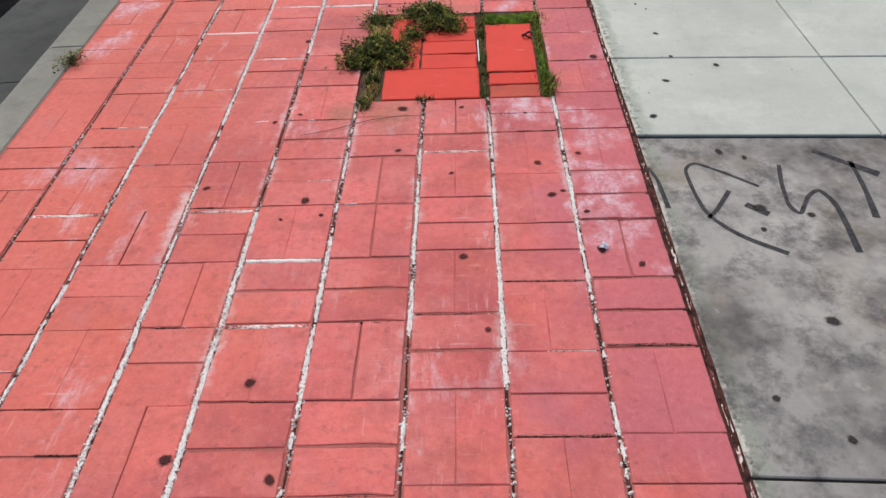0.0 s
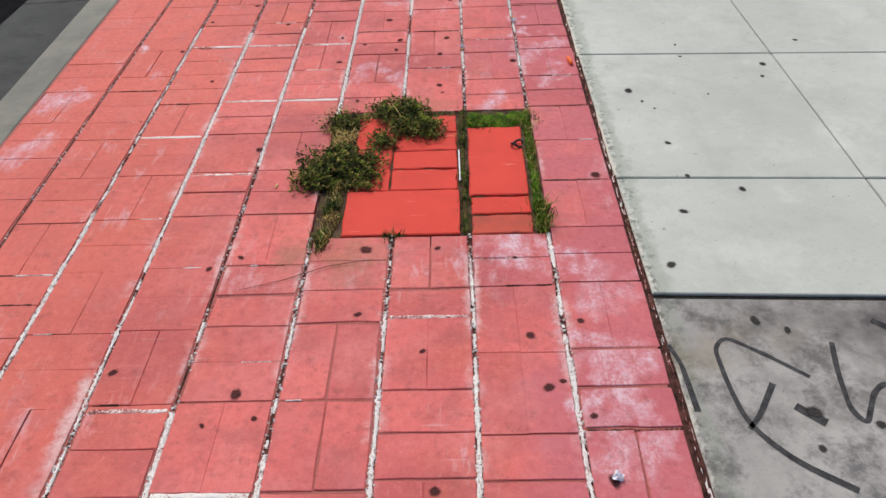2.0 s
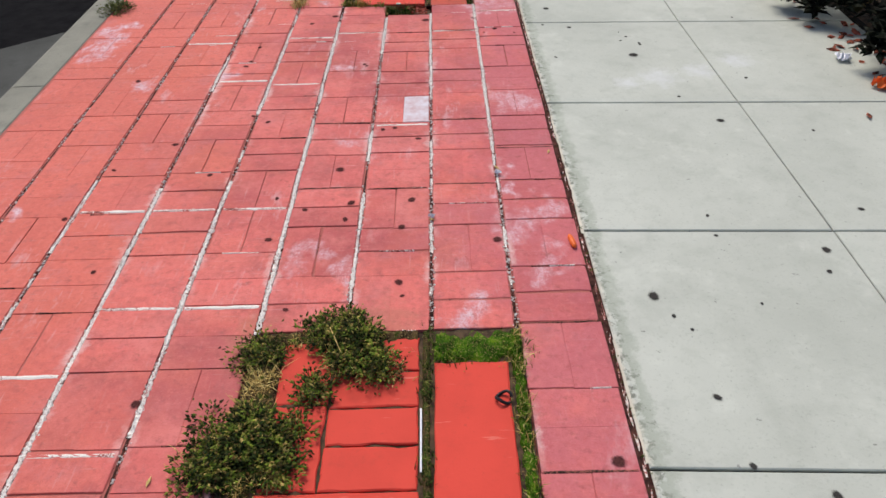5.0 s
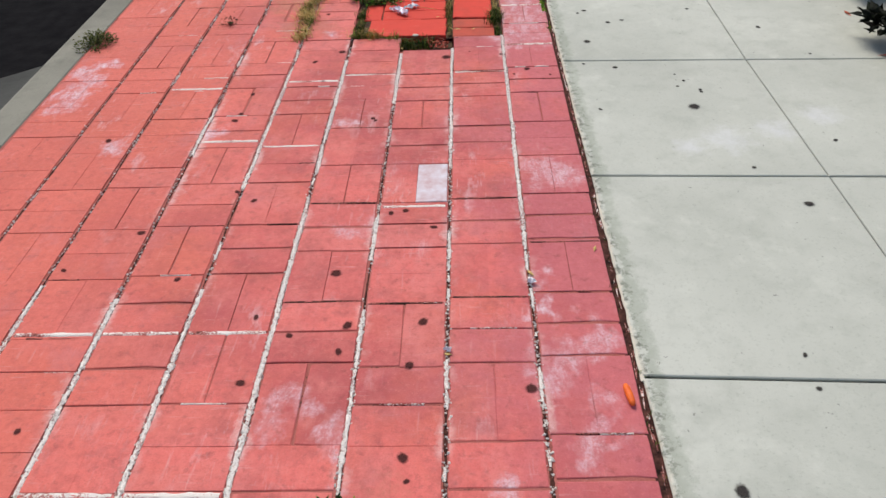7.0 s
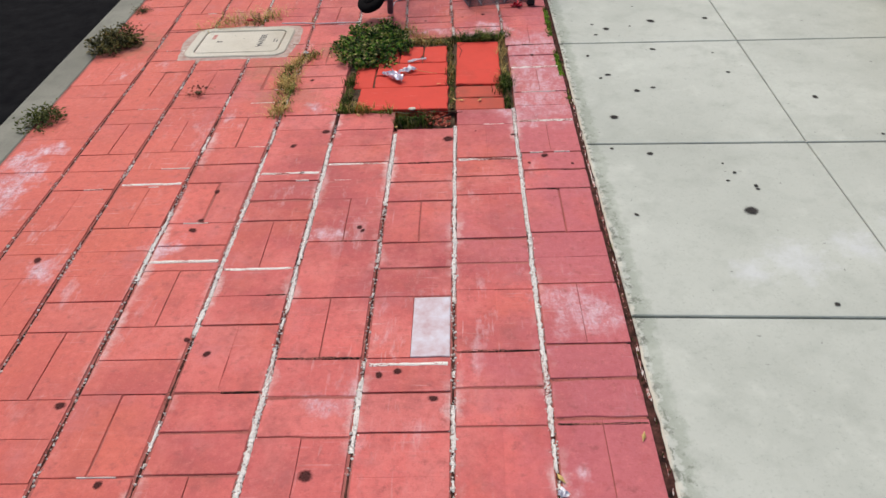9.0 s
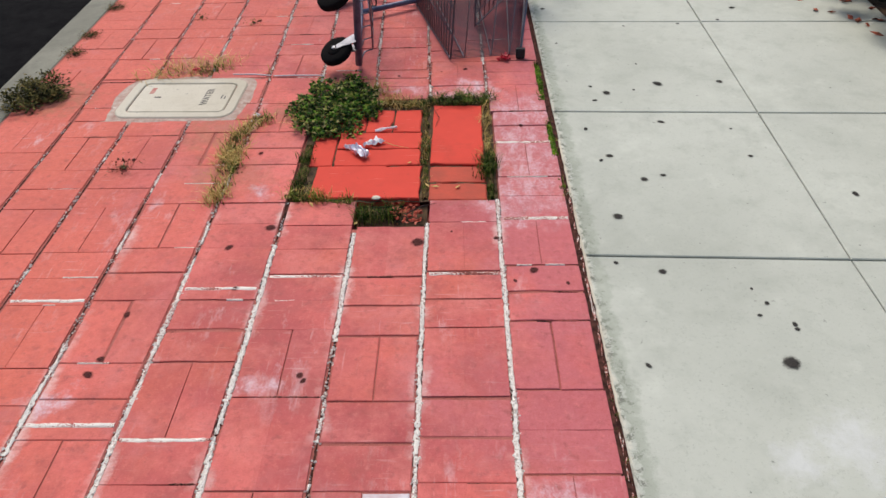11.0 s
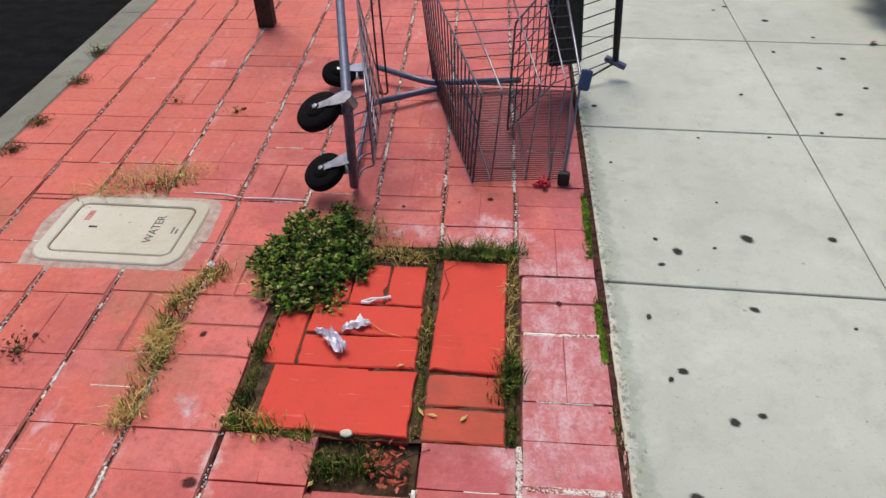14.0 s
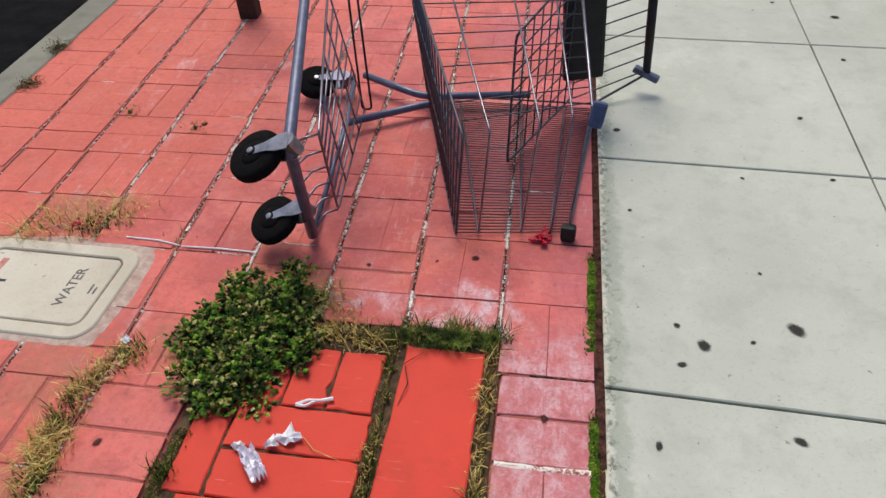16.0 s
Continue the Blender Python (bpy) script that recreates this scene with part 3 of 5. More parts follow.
def brick_mesh(w, l, v):
    """Alike bricks share a mesh."""
    key = (round(w, 2), round(l, 2), v)
    if key not in brick_meshes:
        r = random.Random(str(key))
        q = Build()
        groove = (0.0007, 0.0004, 0.0003) if v > 5 else (0.0018, 0.0014, 0.0008)
        q.ragged(-w / 2, w / 2, -l / 2, l / 2, 0, 0.02, *groove, r, 0.0003)
        brick_meshes[key] = q.mesh("brick", BRICK)
    return brick_meshes[key]


rnd = random.Random(11)
rest = Build()
near = []
for c, mods in COURSES.items():
    for y0, y1, kind in mods:
        ym = (y0 + y1) / 2
        xr = course_x(c, ym) - 0.0075
        xl = (course_x(c + 1, ym) if c < 8 else kerb_x(ym) + 0.004) + 0.0075
        wide = 0.0030 if rnd.random() < (0.28 if c < 5 else 0.14) else (0.0009 if rnd.random() < (0.6 if c < 5 else 0.25) else 0.0001)
        x0, x1, a0, a1 = xl, xr, y0 + min(0.0010, wide), y1 - wide
        if COVER_BOX[0] < x1 - 0.03 and x0 + 0.03 < COVER_BOX[1] and COVER_BOX[2] < a1 and a0 < COVER_BOX[3]:
            lo, hi = max(a0, COVER_BOX[2]), min(a1, COVER_BOX[3])
            cut = [(x0, x1, a0, COVER_BOX[2] - 0.006)] if a0 < COVER_BOX[2] - 0.05 else []
            cut += [(x0, x1, COVER_BOX[3] + 0.006, a1)] if a1 > COVER_BOX[3] + 0.05 else []
            cut += [(COVER_BOX[1] + 0.008, x1, lo, hi)] if x1 > COVER_BOX[1] + 0.02 else []
            cut += [(x0, COVER_BOX[0] - 0.008, lo, hi)] if x0 < COVER_BOX[0] - 0.02 else []
            for u0, u1, w0, w1 in cut:
                rest.ragged(u0, u1, w0, w1, rnd.uniform(-0.001, 0.0005), 0.02, 0.0012, 0.0008, 0.0005, rnd, 0.0003)
            continue
        sealed = rnd.random() < (0.70 if c >= 5 else 0.22 if ym < 2.6 else 0.48)
        g = 0.0002 if sealed else 0.0013
        xm, am = (x0 + x1) / 2 + rnd.uniform(-0.003, 0.003), (a0 + a1) / 2 + rnd.uniform(-0.003, 0.003)
        if kind in "LD":
            cells = [(x0, xm - g, a0, a1), (xm + g, x1, a0, a1)]
        elif kind == "C":
            cells = [(x0, x1, a0, am - g), (x0, x1, am + g, a1)]
        else:
            cells = [(x0, x1, a0, a1)]
        sink = rnd.uniform(-0.0010, 0.0008)
        for u0, u1, w0, w1 in cells:
            z = sink + rnd.uniform(-0.0005, 0.0005) * (0.2 if sealed else 1)
            if c <= 5 and 0.55 < ym < 5.45:
                near.append((u0, u1, w0, w1, z, sealed))
            else:
                rest.ragged(u0, u1, w0, w1, z, 0.02, *((0.0007, 0.0004, 0.0003) if sealed else (0.0012, 0.0008, 0.0005)), rnd, 0.0003)
part("bricks", rest, BRICK_FAR, tagged(new("far_bricks"), "faded red painted bricks farther along the strip", "pavement", kind="stuff"))

# ---- mortar between the courses ----
rnd = random.Random(21)


def mortar(x, y0, y1, half, mat, name="mortar_joint", across=False, lift=0.0):
    """A rough, crumbly strip of mortar in a joint."""
    q = Build()
    n = max(3, int((y1 - y0) / 0.012))
    rows = []
    for i in range(n + 1):
        s = y0 + (y1 - y0) * i / n
        w0 = half * (0.85 + 0.55 * noise.noise((x * 9, s * 31, 1.0)))
        w1 = half * (0.85 + 0.55 * noise.noise((x * 9, s * 31, 7.0)))
        for o, z in ((-w0, -0.0045), (-w0 * 0.55, -0.0010), (0, -0.0014), (w1 * 0.55, -0.0010), (w1, -0.0045)):
            z += lift + 0.0018 * noise.noise((x * 60 + o * 300, s * 130, 3.0))
            dx = 0.0025 * noise.noise((x, s * 6, 2.0))
            rows.append((s, x + o, z) if across else (x + o + dx + drift(s), s, z))
    faces = []
    for i in range(n):
        for k in range(4):
            a = i * 5 + k
            f = (a, a + 1, a + 6, a + 5)
            faces.append(f[::-1] if across else f)
    q.add(rows, faces)
    return part(name, q, mat, bricks, smooth=True)


def crumb_mix(name):
    k = Nodes(name, 0.95, spec=0.1)
    col = k.ramp(k.island(), (0.0, (0.72, 0.69, 0.64)), (0.3, (0.80, 0.78, 0.74)), (0.55, (0.60, 0.52, 0.46)), (0.75, (0.78, 0.75, 0.70)), (0.9, (0.34, 0.20, 0.16)), (1.0, (0.66, 0.60, 0.56)))
    k.bump(k.noise(400.0, 3, 0.7), 0.6, 0.002)
    return k.done(col)


CRUMBS = crumb_mix("mortar_crumbs")
LIME = joint_dirt("bleached_mortar", 0.24, 0.10)
GROOVE = _plain("dirty_groove", (0.016, 0.010, 0.009), (0.12, 0.050, 0.040), 55, 0.95, spec=0.05, grain=0.9)
# how much pale mortar is left in each joint between courses, stretch by stretch: from, to, share
PALE = {
    1: [(-1, 1.0, 0.40), (1.0, 1.83, 0.65), (2.43, 3.25, 0.45), (3.25, 4.55, 0.80), (5.16, 7, 0.45)],
    2: [(-1, 0.75, 0.35), (0.75, 1.3, 0.85), (1.3, 1.83, 0.50), (2.43, 3.3, 0.45), (3.3, 3.6, 0.30), (3.6, 4.44, 0.70), (5.16, 7, 0.45)],
    3: [(-1, 0.9, 0.25), (0.9, 1.35, 0.65), (1.35, 1.83, 0.45), (2.43, 3.0, 0.60), (3.0, 3.18, 0.20), (3.18, 3.36, 0.90), (3.36, 4.0, 0.30), (4.0, 4.40, 0.95), (5.16, 7, 0.45)],
    4: [(-1, 0.7, 0.30), (0.7, 1.25, 0.75), (1.25, 1.83, 0.45), (2.43, 3.40, 0.95), (3.40, 3.75, 0.60), (3.75, 4.35, 0.95), (4.35, 4.55, 0.35), (5.16, 7, 0.45)],
    5: [(-1, 1.3, 0.95), (1.3, 2.15, 0.22), (2.15, 3.08, 0.85), (3.08, 3.50, 0.25), (3.50, 4.25, 0.85), (4.25, 4.7, 0.50), (4.7, 5.4, 0.1), (5.4, 7, 0.45)],
    6: [(-1, 1.1, 0.75), (1.1, 1.95, 0.55), (1.95, 3.05, 0.95), (3.05, 3.70, 0.22), (3.70, 4.0, 0.75), (4.0, 5.4, 0.30), (5.4, 7, 0.45)],
    7: [(-1, 1.05, 0.70), (1.05, 1.45, 0.40), (1.45, 1.95, 0.90), (1.95, 2.75, 0.45), (2.75, 3.1, 0.75), (3.1, 7, 0.18)],
    8: [(-1, 7, 0.12)],
}


def course_joint(c, s0, s1, share):
    """The groove between two courses: a dirty bed, what is left of the mortar, and loose crumbs."""
    bed, left, crumbs = Build(), Build(), Build()
    n = max(4, int((s1 - s0) / 0.006))
    for i in range(n + 1):
        s = s0 + (s1 - s0) * i / n
        x = course_x(c, s) + 0.003 * noise.noise((c * 3.1, s * 6, 2.0))
        wide = (0.0030 + (0.0078 if s < 5.2 else 0.0035) * share) * (0.9 + 0.5 * noise.noise((c * 4.7, s * 17, 9.0)) + 0.35 * noise.noise((c * 4.7, s * 80, 3.0)))
        for o, z in ((-wide, -0.0042), (-wide * 0.4, -0.0022), (wide * 0.4, -0.0022), (wide, -0.0042)):
            bed.v.append((x + o, s, z + 0.0012 * noise.noise((x * 60 + o * 300, s * 130, 3.0))))
    bed.f = [(i * 4 + k, i * 4 + k + 1, i * 4 + k + 5, i * 4 + k + 4) for i in range(n) for k in range(3)]
    part("dirt_joint", bed, GROOVE, bricks, smooth=True)
    if s0 > 6.9:
        return
    for i in range(n):
        s, e = s0 + (s1 - s0) * i / n, s0 + (s1 - s0) * (i + 1) / n
        here = share + 0.55 * noise.noise((c * 5.0, s * 7.0, 4.0)) + 0.30 * noise.noise((c * 5.0, s * 31.0, 6.0))
        x = course_x(c, s) + 0.0035 * noise.noise((c * 2.3, s * 9, 5.0))
        if s > 5.5:
            here *= 0.9
        if here > 0.46:
            half = min(0.0076, 0.0032 + 0.013 * (here - 0.46))
            rag = [half * (0.75 + 0.9 * noise.noise((c * 9.0 + q * 4.0, t * 95.0, 1.0))) for q in (0, 1) for t in (s, e)]
            top = -0.0006 + 0.0007 * noise.noise((x * 50, s * 150, 2.0))
            left.add([(x - rag[0], s, -0.0022), (x - rag[0] * 0.7, s, top), (x + rag[2] * 0.7, s, top), (x + rag[2], s, -0.0022), (x - rag[1], e, -0.0022), (x - rag[1] * 0.7, e, top), (x + rag[3] * 0.7, e, top), (x + rag[3], e, -0.0022)],
                     [(0, 1, 5, 4), (1, 2, 6, 5), (2, 3, 7, 6)])
        for _ in range(5):
            if rnd.random() < here * 0.85:
                r = rnd.uniform(0.0012, 0.0042)
                cx, cy, cz = x + max(-0.0085, min(0.0085, rnd.gauss(0, 0.0042))), rnd.uniform(s, e), rnd.uniform(-0.0012, 0.0003)
                a = rnd.uniform(0, 6.28)
                ring = [(cx + r * rnd.uniform(0.6, 1.2) * math.cos(a + 1.257 * q), cy + r * rnd.uniform(0.6, 1.2) * math.sin(a + 1.257 * q), cz - 0.0014) for q in range(5)]
                crumbs.add(ring + [(cx, cy, cz + r * 0.5)], [(q, (q + 1) % 5, 5) for q in range(5)])
    if left.v:
        part("mortar_joint", left, LIME, bricks)
    if crumbs.v:
        part("mortar_crumbs", crumbs, CRUMBS, bricks)


for c, stretches in PALE.items():
    for s0, s1, share in stretches:
        if c in (1, 2, 3, 4):
            if s0 < 1.83 < s1:
                s1 = 1.83
            if s0 > 5.1:
                s0 = 5.16
        if c in (6, 7) and s0 < 5.03 < s1:
            course_joint(c, s0, 5.03, share)
            s0 = 5.35
        course_joint(c, s0, s1, share)
    course_joint(c, 7.0, 11.8, 0.0)
for c, s, mat in [(4, 1.117, 1), (2, 1.545, 1), (5, 2.110, 1), (4, 2.932, 1), (5, 2.932, 1), (6, 2.932, 1), (5, 2.523, 1), (4, 2.523, 1), (4, 3.735, 1), (4, 4.180, 1), (6, 2.315, 1), (5, 1.302, 1), (7, 1.297, 1), (4, 0.912, 1), 
                  (0, 4.455, 1), (0, 4.86, 1), (1, 4.230, 1), (3, 4.222, 1), (5, 3.772, 1), (2, 3.405, 1), (0, 1.243, 0), (2, 0.942, 0), (1, 1.036, 0), (0, 0.851, 0), (3, 0.919, 0), (1, 0.640, 0), (2, 3.022, 0), (3, 3.030, 0), (1, 3.442, 0), (0, 3.242, 0), (1, 3.04, 0), (3, 3.428, 0), (0, 2.448, 0), (0, 2.05, 0), (6, 4.14, 1)]:
    xr, xl = course_x(c, s) - 0.012, course_x(c + 1, s) + 0.012
    mortar(s, xl, xr, 0.008 if mat else 0.0045, MORTAR_WHITE if mat else MORTAR_DARK, across=True, lift=0.0024 if mat else 0.0016)
for _ in range(240):
    c = rnd.choice((0, 0, 1, 2, 3, 4, 4, 5, 5, 6, 7))
    a, e, kind = rnd.choice(COURSES[c])
    if not 0.3 < a < 6.2:
        continue
    x0 = rnd.uniform(course_x(c + 1, a) + 0.015, course_x(c, a) - 0.06)
    s = a if kind != "C" or rnd.random() < 0.5 else (a + e) / 2
    mortar(s, x0, min(course_x(c, a) - 0.012, x0 + rnd.uniform(0.03, 0.13)), rnd.uniform(0.0014, 0.0030), MORTAR_WHITE if rnd.random() < 0.5 else MORTAR_DARK, "mortar_crumb", True, 0.0020)
mortar(EDGE + 0.001, -0.9, 4.6, 0.006, MORTAR, "edge_joint")
for s0, s1, reach, mat in ((-0.95, 4.6, 0.03, GROOVE), (4.6, 11.9, 0.03, GROOVE)):
    q = Build()
    n = int((s1 - s0) / 0.03)
    for i in range(n + 1):
        s = s0 + (s1 - s0) * i / n
        for x, z in ((EDGE - reach, -0.0048), (EDGE - 0.004, -0.0012), (EDGE + 0.009, -0.0006)):
            q.v.append((x, s, z + 0.0016 * noise.noise((x * 90, s * 70, 4.0))))
    q.f = [(i * 3 + k, i * 3 + k + 1, i * 3 + k + 4, i * 3 + k + 3) for i in range(n) for k in range(2)]
    part("edge_filler", q, mat, bricks, smooth=True)
s = 1.62
while s < 4.6:
    e = s + rnd.uniform(0.12, 0.4)
    if rnd.random() < 0.75:
        mortar(EDGE + 0.009, s, e, 0.0045, COVER, "crumbled_edge", lift=0.0046)
    s = e + rnd.uniform(0.0, 0.06)


# ---- plants ----
def leaf(q, p, d, up, l, w):
    """A small folded leaf."""
    d, up = d.normalized(), up.normalized()
    s = d.cross(up)
    s = s.normalized() if s.length > 0.01 else Vector((1, 0, 0))
    up = s.cross(d)
    q.add([p, p + d * l * 0.45 + s * w * 0.5 - up * w * 0.12, p + d * l - up * l * 0.12, p + d * l * 0.45 - s * w * 0.5 - up * w * 0.12, p + d * l * 0.5 + up * w * 0.12],
          [(0, 1, 4), (1, 2, 4), (2, 3, 4), (3, 0, 4)])


def weed(name, label, at, rx, ry, height, leaves, seed, size=0.013, mat=LEAF, broad=(0.38, 0.62)):
    """A low creeping weed: branching stems and many small leaves in uneven clumps."""
    r = random.Random(seed)
    root = thing(name, label, "weed", at=at)
    st, lf = Build(), Build()
    clumps = []
    for _ in range(34 if rx < 0.155 else 40):
        a, k = r.uniform(0, 2 * math.pi), r.random() ** 0.6
        reach = (0.80 if rx < 0.155 else 0.90) + (0.55 if rx < 0.155 else 0.42) * noise.noise((math.cos(a) * 2.2, math.sin(a) * 2.2, seed * 1.7))
        tip = Vector((rx * k * reach * math.cos(a), ry * k * reach * math.sin(a), height * (1.0 - 0.65 * k * k) * r.uniform(0.55, 1.1)))
        mid = tip * 0.5 + Vector((0, 0, height * 0.25))
        st.tube([(0, 0, -0.01), mid, tip], [0.0022, 0.0015, 0.0009], 4)
        clumps.append((tip, r.uniform(0.022, 0.042)))
    for _ in range(leaves):
        c, s = r.choice(clumps)
        p = c + Vector((max(-1.0, min(1.0, r.gauss(0, 0.62))) * s, max(-1.0, min(1.0, r.gauss(0, 0.62))) * s, r.gauss(0, s * 0.28)))
        p.z = max(0.003, p.z)
        d = Vector((p.x - c.x + r.gauss(0, 0.02), p.y - c.y + r.gauss(0, 0.02), r.uniform(-0.01, 0.035)))
        g = size * r.uniform(0.6, 1.35)
        leaf(lf, p, d + Vector((1e-4, 0, 0)), Vector((r.gauss(0, 0.35), r.gauss(0, 0.35), 1)), g, g * r.uniform(*broad))
    part("stems", st, STEM, root)
    part("leaves", lf, mat, root)
    return root


def blade(q, p, lean, h, w, r):
    d = Vector((lean[0], lean[1], 0))
    s = Vector((-lean[1], lean[0], 0))
    s = s.normalized() * w if s.length > 1e-6 else Vector((w, 0, 0))
    a, m, t = Vector(p), Vector(p) + d * 0.35 + Vector((0, 0, h * 0.6)), Vector(p) + d + Vector((0, 0, h * r.uniform(0.75, 1.0)))
    q.add([a - s, a + s, m + s * 0.7, m - s * 0.7, t], [(0, 1, 2, 3), (3, 2, 4)])


def grass(name, label, spots, per_spot, h, spread, seed, mat=GRASS, lie=0.6, w=0.0011, base=-0.006):
    """Blades of grass in tufts along a joint."""
    r = random.Random(seed)
    q = Build()
    for x, y in spots:
        thick = max(0.04, 0.9 + 2.6 * noise.noise((x * 23, y * 23, seed)))
        ox, oy = spread * 0.9 * noise.noise((x * 31, y * 31, seed + 3.5)), spread * 0.9 * noise.noise((x * 31, y * 31, seed + 8.5))
        for _ in range(int(per_spot * thick)):
            p = (x + ox + r.gauss(0, spread), y + oy + r.gauss(0, spread), base)
            a, hh = r.uniform(0, 2 * math.pi), h * r.uniform(0.3, 1.1) * (0.55 + 0.45 * thick)
            l = hh * lie * r.uniform(0.4, 1.6)
            blade(q, p, (l * math.cos(a), l * math.sin(a)), hh, w * r.uniform(0.7, 1.5), r)
    return tagged(new(name, q.mesh(name, mat)), label, "grass", kind="stuff")


def line(p, q, n):
    return [(p[0] + (q[0] - p[0]) * i / (n - 1), p[1] + (q[1] - p[1]) * i / (n - 1)) for i in range(n)]


def soil(name, x0, x1, y0, y1, z, seed, label):
    q = Build()
    nx, ny = max(6, int((x1 - x0) / 0.012)), max(6, int((y1 - y0) / 0.012))
    for i in range(nx + 1):
        for j in range(ny + 1):
            gx, gy = x0 + (x1 - x0) * i / nx, y0 + (y1 - y0) * j / ny
            q.v.append((gx, gy, z + 0.005 * noise.noise((gx * 35, gy * 35, seed)) + 0.003 * noise.noise((gx * 130, gy * 130, seed))))
    q.f = [(i * (ny + 1) + j, (i + 1) * (ny + 1) + j, (i + 1) * (ny + 1) + j + 1, i * (ny + 1) + j + 1) for i in range(nx) for j in range(ny)]
    return tagged(new(name, q.mesh(name, SOIL, True)), label, "soil", kind="structure")


def moss(name, label, pts, half, high, seed, mat=MOSS):
    """A matted, bumpy strip of moss and roots in a joint."""
    r = random.Random(seed)
    p = [Vector((x, y, 0)) for x, y in pts]
    q = Build()
    n, m = max(8, int(sum((c - a).length for a, c in zip(p, p[1:])) / 0.007)), 9
    for i in range(n + 1):
        s = i / n * (len(p) - 1)
        k = min(int(s), len(p) - 2)
        c, d = p[k].lerp(p[k + 1], s - k), (p[k + 1] - p[k]).normalized()
        side = Vector((-d.y, d.x, 0))
        for j in range(m):
            v = j / (m - 1) * 2 - 1
            w = half * (1 + 0.55 * noise.noise((c.x * 45 + (9 if v > 0 else 0), c.y * 45, seed)))
            o = c + side * v * w
            q.v.append((o.x, o.y, -0.007 + (0.006 + high * (0.7 + 0.9 * noise.noise((o.x * 120, o.y * 120, seed)))) * (1 - v * v) ** 0.6))
    q.f = [(i * m + j, (i + 1) * m + j, (i + 1) * m + j + 1, i * m + j + 1) for i in range(n) for j in range(m - 1)]
    return tagged(new(name, q.mesh(name, mat, True)), label, "moss", kind="stuff")


def red_tile(parent, x0, x1, y0, y1, z, turn=0.0, mat=FRESH, seed=0):
    q = Build()
    r = random.Random(seed)
    w, l = x1 - x0, y1 - y0
    q.ragged(-w / 2 + 0.0002, w / 2 - 0.0002, -l / 2 + 0.0002, l / 2 - 0.0002, 0, 0.035, 0.0026, 0.0024, 0.0016, r, 0.0008, 7)
    ob = part("tile", q, mat, parent)
    ob.location, ob.rotation_euler = ((x0 + x1) / 2, (y0 + y1) / 2, z), (r.uniform(-0.008, 0.008), r.uniform(-0.008, 0.008), radians(turn))
    return ob


# first planting hole
soil("planting_soil", -0.285, 0.325, 1.785, 2.462, -0.0065, 1.0, "dry brown soil of a former tree pit")
pit = thing("tile_patch", "bright red painted tiles set loosely in a weedy pit", "paving", group="tile patches")
for i, (x0, x1, y0, y1, z) in enumerate([(-0.212, 0.099, 1.829, 2.018, 0.001), (-0.093, 0.095, 2.020, 2.119, -0.001), (-0.093, 0.095, 2.121, 2.213, -0.001), (-0.093, 0.095, 2.215, 2.310, -0.002), (-0.21, -0.096, 2.021, 2.222, -0.002),
                                        (-0.212, -0.097, 2.225, 2.400, -0.002), (-0.093, 0.095, 2.313, 2.41, -0.002), (0.126, 0.290, 1.988, 2.335, 0.0), (0.128, 0.288, 1.910, 1.985, -0.001), (0.128, 0.288, 1.830, 1.907, -0.001)]):
    red_tile(pit, x0, x1, y0, y1, z, (0.3, -0.4, 0.5)[i % 3], WORN if i == 9 else FRESH, 40 + i)
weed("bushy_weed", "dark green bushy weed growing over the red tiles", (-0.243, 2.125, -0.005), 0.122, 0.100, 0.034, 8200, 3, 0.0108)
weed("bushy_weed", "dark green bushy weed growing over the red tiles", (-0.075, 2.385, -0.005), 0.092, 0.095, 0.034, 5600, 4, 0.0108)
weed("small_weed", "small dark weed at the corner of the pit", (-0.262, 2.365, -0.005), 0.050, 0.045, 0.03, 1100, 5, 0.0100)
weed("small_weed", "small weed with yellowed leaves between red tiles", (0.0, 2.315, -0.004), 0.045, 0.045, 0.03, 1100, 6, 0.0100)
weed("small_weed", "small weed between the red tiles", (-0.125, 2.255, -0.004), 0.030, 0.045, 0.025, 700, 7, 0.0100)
grass("pit_grass", "short green grass along the pit edge", line((0.135, 2.375), (0.31, 2.375), 26), 34, 0.020, 0.022, 8, GRASS_BRIGHT)
grass("pit_grass", "short green grass along the pit edge", line((0.308, 1.86), (0.313, 2.40), 40), 15, 0.026, 0.008, 9, GRASS_BRIGHT)
grass("pit_grass", "green tuft at the pit corner", line((0.308, 1.84), (0.318, 1.93), 6), 40, 0.045, 0.014, 10, GRASS_BRIGHT)
grass("pit_grass", "green grass between red tiles", line((0.110, 1.84), (0.112, 2.43), 44), 13, 0.017, 0.007, 11)
grass("pit_grass", "small green tuft at the tile edge", [(-0.09, 1.826), (-0.075, 1.824), (-0.06, 1.828)], 36, 0.028, 0.010, 12)
grass("pit_dry_grass", "dry yellow grass along the pit edge", line((-0.262, 1.77), (-0.232, 2.04), 20), 15, 0.028, 0.012, 13, STRAW)
grass("pit_dry_grass", "dry yellow straw along the pit edge", line((0.312, 1.84), (0.314, 2.42), 30), 7, 0.022, 0.007, 16, STRAW, 0.9)
grass("pit_dry_grass", "dry yellow grass at the pit edge", line((-0.20, 2.40), (-0.02, 2.43), 10), 24, 0.024, 0.016, 14, STRAW)
grass("pit_grass", "green grass along the pit edge", line((-0.266, 1.76), (-0.238, 2.03), 20), 36, 0.024, 0.010, 15)

